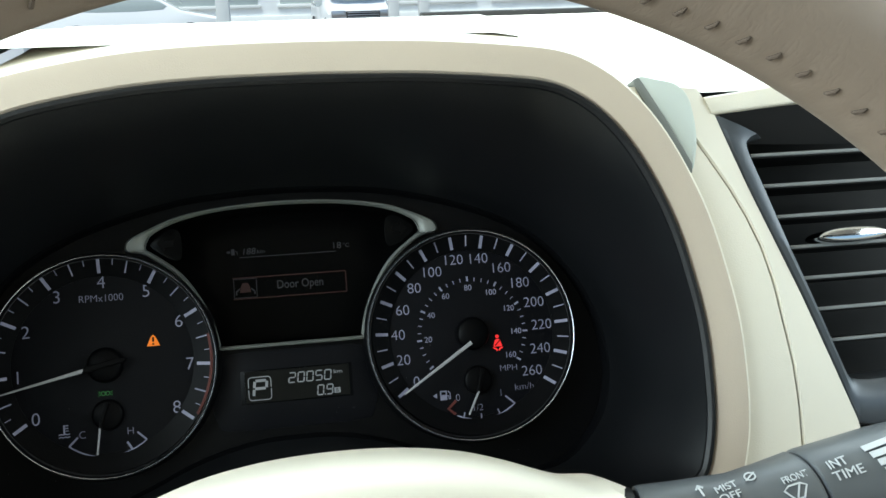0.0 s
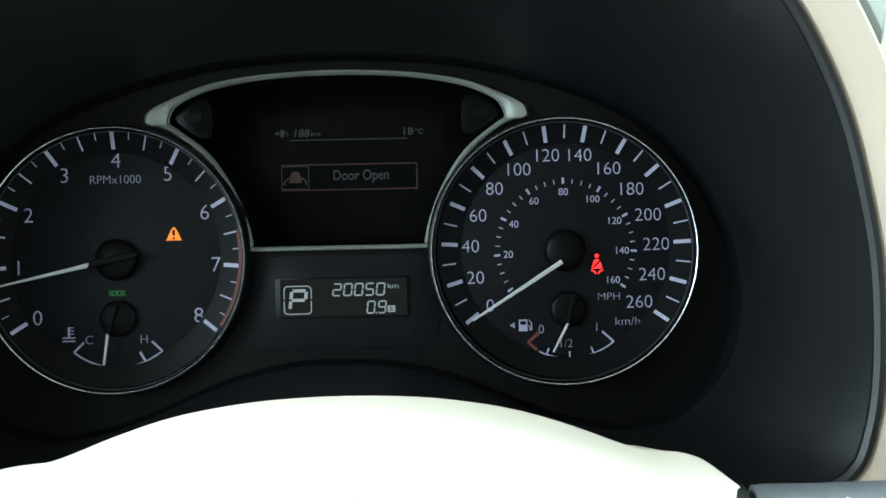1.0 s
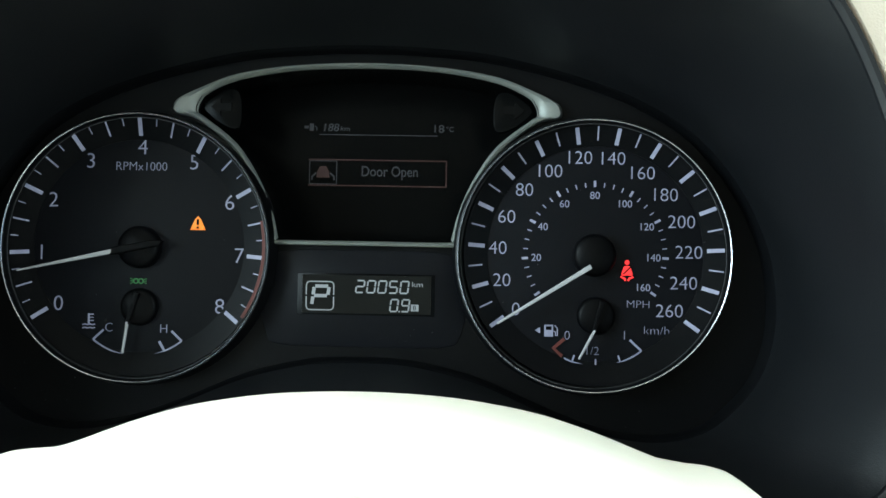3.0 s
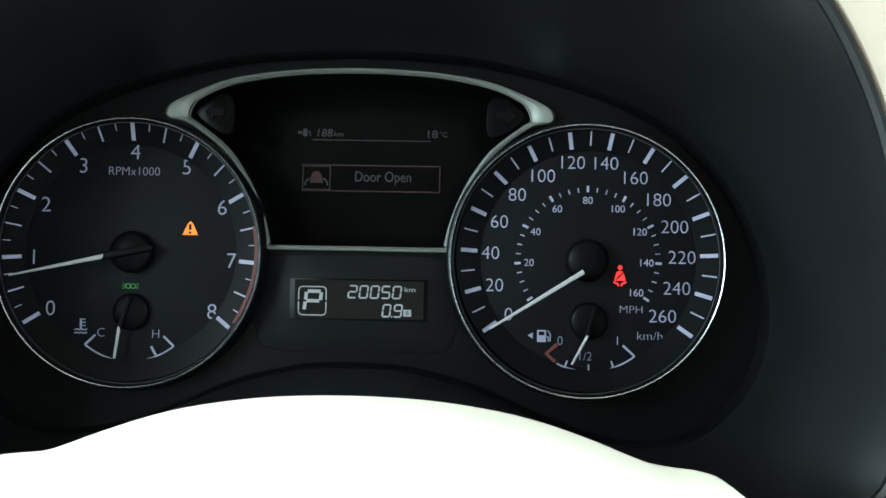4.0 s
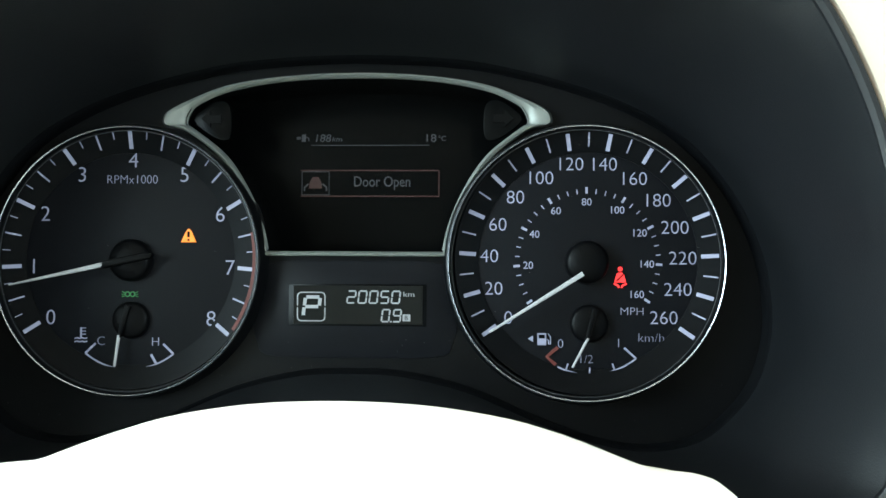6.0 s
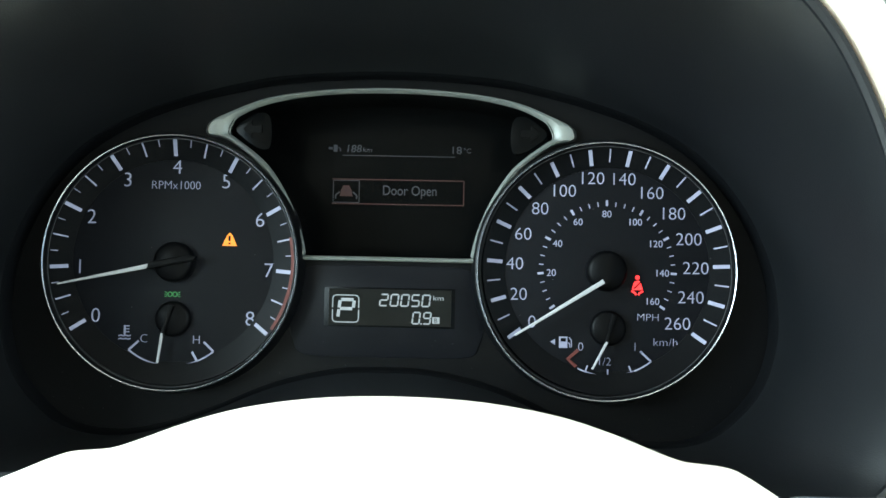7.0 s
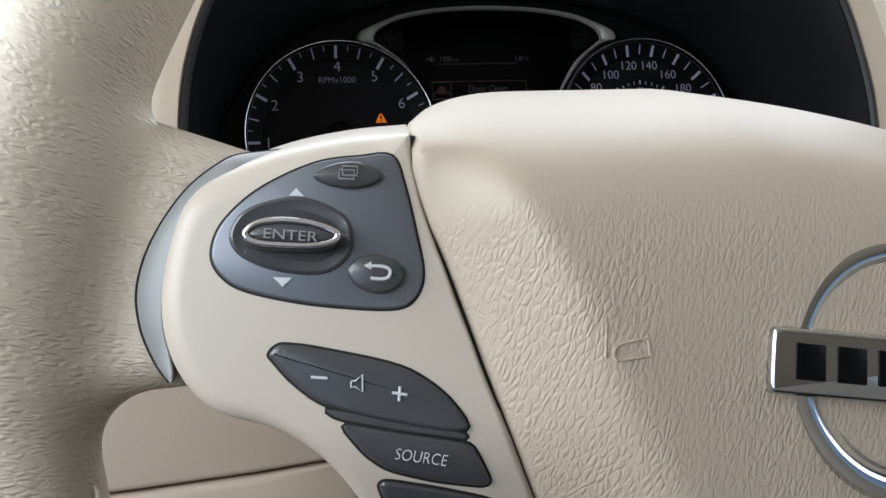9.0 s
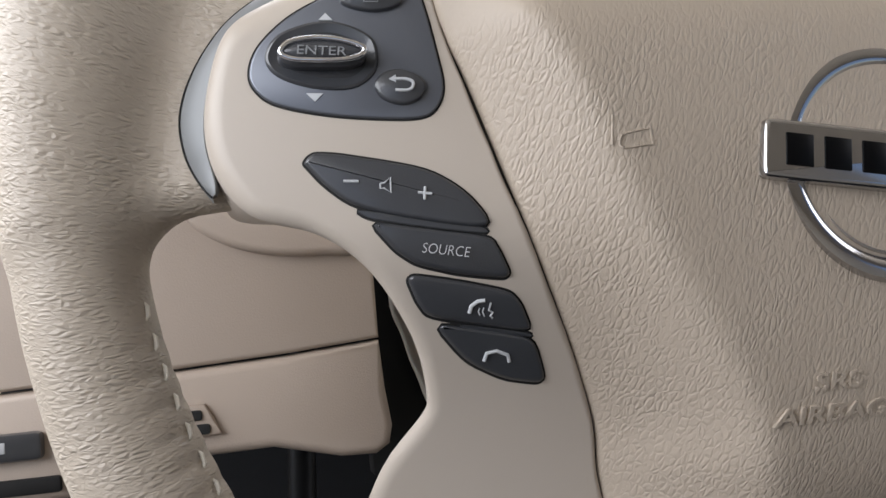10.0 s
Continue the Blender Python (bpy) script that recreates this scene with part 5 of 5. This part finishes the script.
part("spoke_trim", strip(rows), SILVER, wheel, "satin silver trim")
# black rod on the leather in place of a groove's shade
part("trim_gap_shade", tube([(q.x - 0.0002, q.y, podw(q.x, q.y) - 0.0110 * (1 - 0.3 * ease(n - len(c_out) + 12, 0, 12)) - 0.009 * ease(10 - n, 0, 10)) for n, q in enumerate(c_out)], 0.0003, 8), BLACK, wheel, "black rod for the shade in the trim's groove")

# airbag cover
PAD = [(-0.1, -0.02, 0.062), (-0.098, -0.003, 0.062), (-0.092, 0.0075, 0.063), (-0.08, 0.0148, 0.0661), (-0.066, 0.0195, 0.0679), (-0.048, 0.0229, 0.0744), (-0.025, 0.0252, 0.0842), (-0.005, 0.0262, 0.0908), (0.01, 0.0262, 0.095), (0.0219, 0.0255, 0.0986), (0.0312, 0.0235, 0.1021), (0.0395, 0.019, 0.1035), (0.047, 0.012, 0.1035), (0.0544, 0.0025, 0.1025), (0.0609, -0.008, 0.1), (0.0665, -0.019, 0.0965), (0.0707, -0.029, 0.093), (0.0735, -0.037, 0.088), (0.0744, -0.043, 0.083), (0.0721, -0.054, 0.082)]


def crease(d, v):
    """How far the cover has fallen at a distance d from its seam: a flat flank up to a soft ridge."""
    ridge = 0.0215 - 0.10 * v
    x = 1 - d / ridge
    return (x + math.sqrt(x * x + 0.006)) / 2 / ((1 + math.sqrt(1.006)) / 2)


def padw(u, v):
    """The height of the airbag cover over the wheel's plane."""
    vs = [p[0] for p in PAD]
    wc, hw = (float(np.interp(v, vs, [p[k] for p in PAD])) for k in (1, 2))
    d = max(0.0, hw - abs(u - 0.003))
    fall = max(0.003, wc - (podw(-hw, max(v, -0.085)) - 0.0002 + 0.0045 * ease(v, 0.030, 0.050) - 0.036 * ease(v, 0.049, 0.070)))
    return wc - fall * crease(d, v) - 0.003 * max(0.0, 1 - d / 0.0018) ** 2


def pad_rows():
    out = []
    for v, wc, hw in curve(PAD, 4, False):
        row = []
        for s in [math.sin(math.pi / 2 * k / 28) for k in range(-28, 29)]:
            u = 0.003 + s * hw
            d = (1 - abs(s)) * hw
            fall = max(0.003, wc - (podw(-hw, max(v, -0.085)) - 0.0002 + 0.0045 * ease(v, 0.030, 0.050) - 0.036 * ease(v, 0.049, 0.070)))
            w = wc - fall * crease(d, v) - 0.003 * max(0.0, 1 - d / 0.0018) ** 2
            up = ease(v, 0.02, 0.05)
            row.append((u, v - 0.004 * ease(v, 0.05, 0.07) * abs(s) ** 14 - (0.15 * max(0.0, u + 0.02) + 1.6 * max(0.0, u) ** 2) * up, w))
        out.append(row)
    return out


cover = part("airbag_cover", strip(pad_rows()), CREAM_PAD, wheel, "grained cream airbag cover")
part("cover_gap", strip([[(q.x + d, q.y, podw(q.x, q.y) + z) for q in SEAM_LINE] for d, z in ((-0.0004, -0.004), (0.0000, -0.0012), (0.0012, -0.0018), (0.004, -0.006))]), BLACK, wheel, "dark gap beside the cover")
# embossed horn sign and words
def emboss(pts, rad=0.0003):
    part("horn_mark", tube([(u, v, padw(u, v) + 0.0001) for u, v in (curve(pts, 4, False) if len(pts) > 2 else pts)], rad, 8), CREAM_PAD, cover)


emboss([(-0.0660, 0.0042), (-0.0668, -0.0026)])
emboss([(-0.0650, -0.0020), (-0.0642, -0.0006), (-0.0615, 0.0001), (-0.0576, 0.0006)])
emboss([(-0.0574, 0.0010), (-0.0572, -0.0034)])
emboss([(-0.0574, -0.0031), (-0.0610, -0.0034), (-0.0638, -0.0036), (-0.0650, -0.0030), (-0.0650, -0.0020)])
for body, u, v, wd in (("SRS", -0.0165, -0.0607, 0.0125), ("AIRBAG", -0.0185, -0.0680, 0.0300)):
    text("embossed_text", body, 0.0042, Matrix.Translation((u, v, padw(u, v) + 0.0001)) @ Matrix.Rotation(math.atan((padw(u, v + 0.003) - padw(u, v - 0.003)) / 0.006), 4, "X"), CREAM_PAD, cover, width=wd, thick=0.0006, shear=0.15, bold=0.0001)

# chrome badge
BTURN = Matrix.Translation((0.003, -0.0116, -0.0028)) @ Matrix.Rotation(radians(-9), 4, "Z") @ Matrix.Translation((-0.003, 0.0116, 0))
badge = part("badge", slab(circle(0.003, -0.0108, 0.0275, 72), 0.020, 0.0264, 0.001), SMOOTH, wheel, "round chrome badge", m=BTURN)
part("badge_ring", strip([[(0.003 + r * math.cos(a), -0.0108 + r * math.sin(a), z) for a in [2 * math.pi * i / 96 for i in range(96)]] for r, z in ((0.0292, 0.022), (0.0291, 0.0270), (0.0284, 0.0288), (0.0265, 0.0294), (0.0245, 0.0290), (0.0232, 0.0276), (0.0227, 0.0266), (0.0223, 0.0280), (0.0218, 0.0282), (0.0213, 0.0255))], True), CHROME_DARK, badge, "chrome ring")
part("badge_bar", slab(angular([(-0.0312, -0.0046), (-0.0316, -0.0176), (-0.0300, -0.0184), (0.0342, -0.0184), (0.0358, -0.0176), (0.0354, -0.0046), (0.0340, -0.0038), (-0.0298, -0.0038)], 4, 0.3), 0.024, 0.0315, 0.0012), CHROME_DARK, badge, "chrome bar")
for k in range(6):
    part("badge_block", box(-0.0262 + k * 0.0098, -0.0192 + k * 0.0098, -0.0150, -0.0072, 0.0312, 0.0319, 0.0003), MASK, badge, "dark raised block")
part("badge_gap", slab(circle(0.003, -0.0108, 0.0298, 72), 0.018, 0.0262, 0.0003), BLACK, badge, "dark gap round the badge")
part("badge_gap", slab(angular([(-0.0320, -0.0032), (-0.0324, -0.0190), (0.0366, -0.0190), (0.0362, -0.0032)], 4, 0.2), 0.018, 0.0280, 0.0004), BLACK, badge, "dark gap round the badge")

# switch panels on the spoke
panel = part("switch_panel", slab(curve([(-0.1051, 0.0458), (-0.1122, 0.0462), (-0.1202, 0.0459), (-0.1282, 0.0436), (-0.1364, 0.0396), (-0.1433, 0.0334), (-0.1457, 0.0270), (-0.1439, 0.0222), (-0.1390, 0.0185), (-0.1276, 0.0149), (-0.1150, 0.0125), (-0.1061, 0.0117), (-0.1021, 0.0137), (-0.1001, 0.0188), (-0.1009, 0.0271), (-0.1028, 0.0390)], 5), -0.004, 0.0008, 0.0006, 3, podw), GREY_PANEL, wheel, "metallic grey switch panel")
part("panel_groove", slab(inset(curve([(-0.1051, 0.0458), (-0.1122, 0.0462), (-0.1202, 0.0459), (-0.1282, 0.0436), (-0.1364, 0.0396), (-0.1433, 0.0334), (-0.1457, 0.0270), (-0.1439, 0.0222), (-0.1390, 0.0185), (-0.1276, 0.0149), (-0.1150, 0.0125), (-0.1061, 0.0117), (-0.1021, 0.0137), (-0.1001, 0.0188), (-0.1009, 0.0271), (-0.1028, 0.0390)], 5), -0.0005), -0.004, 0.00015, 0.0001, 1, podw), BLACK, panel, "dark gap")


def oval(pts, n=5):
    return curve(pts, n)


REC = oval([(-0.1415, 0.0307), (-0.1382, 0.0358), (-0.1304, 0.0380), (-0.1234, 0.0373), (-0.1165, 0.0331), (-0.1150, 0.0282), (-0.1163, 0.0237), (-0.1217, 0.0207), (-0.1309, 0.0219), (-0.1390, 0.0258)])
ENT = oval([(-0.1389, 0.0306), (-0.1362, 0.0332), (-0.1299, 0.0335), (-0.1231, 0.0319), (-0.1181, 0.0292), (-0.1188, 0.0270), (-0.1233, 0.0263), (-0.1312, 0.0272), (-0.1365, 0.0284)])
ENT = [Vector((-0.1284 + (q.x + 0.1284) * 0.93, 0.0293 + (q.y - 0.0298) * 0.84)) for q in ENT]
part("enter_recess", strip([[(*q, podw(*q) + z) for q in inset(REC, d)] for d, z in ((-0.0003, 0.0006), (0.0, 0.0013), (0.0006, 0.0016), (0.0014, 0.0013), (0.0030, 0.0010))], True), GREY_SW, panel, "dark dished surround")
part("enter_dish", slab(inset(REC, 0.0026), 0.0, 0.00105, 0.0001, 1, podw), GREY_SHADED, panel, "dish darkened as in shade")
enter = part("enter_button", slab(inset(ENT, 0.0006), 0.0, 0.0062, 0.0008, 3, podw, dome=0.0004), GREY_SW, wheel, "oval enter button")
part("button_ring", tube([(q[0], q[1], podw(q[0], q[1]) + 0.0060) for q in ENT], 0.00070, 10, True), CHROME, enter, "chrome ring")
part("button_base", slab([q - Vector((0, 0.0007)) for q in inset(ENT, -0.0004)], 0.0, 0.0052, 0.0012, 3, podw), GREY_SW, enter, "dark button base")


def on_pod(u, v, dz, turn=-9.0):
    n = Vector((-0.238, -0.0255, 1)).normalized()
    x = Vector((1, 0, 0.238)).normalized()
    y = n.cross(x)
    m = Matrix((x, y, n)).transposed().to_4x4()
    return Matrix.Translation((u, v, podw(u, v) + dz)) @ m @ Matrix.Rotation(radians(turn), 4, "Z")


text("button_text", "ENTER", 0.0023, on_pod(-0.1285, 0.0289, 0.0067), PRINT_DIM, enter, width=0.0118)
pg = part("page_button", slab(oval([(-0.1227, 0.0427), (-0.1189, 0.0446), (-0.1137, 0.0449), (-0.1092, 0.0431), (-0.1079, 0.0407), (-0.1108, 0.0392), (-0.1154, 0.0390), (-0.1205, 0.0406)]), 0.0, 0.0022, 0.0008, 3, podw, dome=0.0006), GREY_SW, wheel, "oval page button")
for du, dv in ((0, 0), (0.0008, 0.0007)):
    line_pts = [(-0.1172 + du, 0.0411 + dv), (-0.1140 + du, 0.0407 + dv), (-0.1138 + du, 0.0427 + dv), (-0.1170 + du, 0.0431 + dv), (-0.1172 + du, 0.0411 + dv)]
    bm = tube([(u, v, podw(u, v) + 0.0028) for u, v in line_pts], 0.0002, 6)
    part("page_sign", bm, PRINT_DIM, pg)
bk = part("back_button", slab(oval([(-0.1165, 0.0206), (-0.1144, 0.0233), (-0.1102, 0.0239), (-0.1060, 0.0218), (-0.1044, 0.0190), (-0.1062, 0.0160), (-0.1102, 0.0151), (-0.1146, 0.0170)]), 0.0, 0.0022, 0.0008, 3, podw, dome=0.0006), GREY_SW, wheel, "round back button")
bm = tube([(u, v, podw(u, v) + 0.0028) for u, v in curve([(-0.1120, 0.0212), (-0.1092, 0.0209), (-0.1076, 0.0200), (-0.1078, 0.0186), (-0.1092, 0.0181), (-0.1118, 0.0185)], 4, False)], 0.0004, 6)
part("back_sign", bm, PRINT_GREY, bk)
part("back_sign", slab([Vector(q) for q in [(-0.1131, 0.0214), (-0.1114, 0.0222), (-0.1115, 0.0203)]], 0.0024, 0.0030, 0.0001, 1, podw), PRINT_GREY, bk)
for tri_pts in ([(-0.1264, 0.0402), (-0.1282, 0.0385), (-0.1248, 0.0381)], [(-0.1306, 0.0183), (-0.1326, 0.0207), (-0.1285, 0.0202)]):
    part("arrow_sign", slab([Vector(q) for q in tri_pts], 0.0006, 0.0011, 0.0001, 1, podw), PRINT_GREY, panel)

RK = {"volume_rocker": ([(-0.1342, 0.0040), (-0.1322, 0.0056), (-0.1290, 0.0054), (-0.1233, 0.0041), (-0.1085, -0.0003), (-0.1013, -0.0043), (-0.0956, -0.0101), (-0.0936, -0.0161), (-0.1071, -0.0134), (-0.1218, -0.0086), (-0.1289, -0.0033), (-0.1336, 0.0025)], 0.0014),
      "gap_bar": ([(-0.1237, -0.0087), (-0.1095, -0.0122), (-0.0939, -0.0163), (-0.0928, -0.0181), (-0.1073, -0.0149), (-0.1205, -0.0114)], 0.0004),
      "source_button": ([(-0.1205, -0.012), (-0.1073, -0.0154), (-0.0925, -0.0187), (-0.0904, -0.0226), (-0.0881, -0.0277), (-0.0895, -0.0286), (-0.1002, -0.0265), (-0.1101, -0.0233), (-0.115, -0.0195)], 0.0014),
      "voice_button": ([(-0.1123, -0.0265), (-0.1108, -0.0256), (-0.0989, -0.0285), (-0.0881, -0.0317), (-0.0853, -0.0348), (-0.0821, -0.0419), (-0.0959, -0.0386), (-0.1076, -0.0355), (-0.1102, -0.0317)], 0.0014),
      "button_bar": ([(-0.1000, -0.0381), (-0.0905, -0.0402), (-0.0826, -0.0421), (-0.0822, -0.0431), (-0.0905, -0.0412), (-0.0990, -0.0392)], 0.0008),
      "phone_button": ([(-0.1063, -0.0372), (-0.092, -0.0406), (-0.0817, -0.0433), (-0.0782, -0.0532), (-0.0797, -0.0545), (-0.0885, -0.0525), (-0.098, -0.0472)], 0.0014)}


for nm, (pts, hgt) in RK.items():
    pl = curve(pts, 4) if nm == "volume_rocker" else angular(pts, 4, 0.3)
    b = part(nm, slab(pl, -0.003, hgt, 0.0010 if hgt > 0.001 else 0.0002, 4, podw, cuts=FOOT[:14]), GREY_SW, wheel, "dark grey switch")
    part("button_gap", slab(inset(pl, -0.0006), -0.003, 0.00012, 0.0001, 1, podw, cuts=FOOT[:14]), BLACK, b, "dark gap")
    RK[nm] = b


def sign(parent, pts, rad=0.00022, dz=0.0016, name="sign"):
    part(name, tube([(u, v, podw(u, v) + dz) for u, v in pts], rad, 6), PRINT_GREY, parent)


sign(RK["volume_rocker"], [(-0.1257, -0.0019), (-0.1222, -0.0024)], 0.00035)
sign(RK["volume_rocker"], [(-0.1087, -0.0066), (-0.1055, -0.0073)], 0.00035)
sign(RK["volume_rocker"], [(-0.1069, -0.0054), (-0.1073, -0.0085)], 0.00035)
sign(RK["volume_rocker"], [(-0.1172, -0.0035), (-0.1162, -0.0034), (-0.1147, -0.0022), (-0.1149, -0.0060), (-0.1164, -0.0047), (-0.1173, -0.0047), (-0.1172, -0.0035)])
text("button_text", "SOURCE", 0.0026, on_pod(-0.1033, -0.0209, 0.0021, -12), PRINT_GREY, RK["source_button"], width=0.0114, shear=0.12, bold=-0.00006)
sign(RK["phone_button"], [(-0.0938, -0.0476), (-0.0932, -0.0458), (-0.0908, -0.0455), (-0.0881, -0.0467), (-0.0876, -0.0484)], 0.0005)
sign(RK["voice_button"], [(-0.0978, -0.0358), (-0.0974, -0.0343), (-0.096, -0.0334), (-0.0942, -0.0333)], 0.0005)
sign(RK["voice_button"], [(-0.0928, -0.034), (-0.0932, -0.0357), (-0.0922, -0.0363), (-0.0928, -0.037), (-0.0922, -0.0376)], 0.00025)
for pts in ([(-0.0954, -0.035), (-0.0957, -0.0357), (-0.0953, -0.0366)], [(-0.0944, -0.035), (-0.0947, -0.0359), (-0.0942, -0.037)]):
    sign(RK["voice_button"], pts, 0.00018)
# column behind the hub
part("hub_boss", tube([(0.008, 0.0, -0.004), (0.008, 0.0, -0.03), (0.008, 0.0, -0.10)], [0.05, 0.045, 0.04], 32), BLACK, wheel, "dark hub boss")
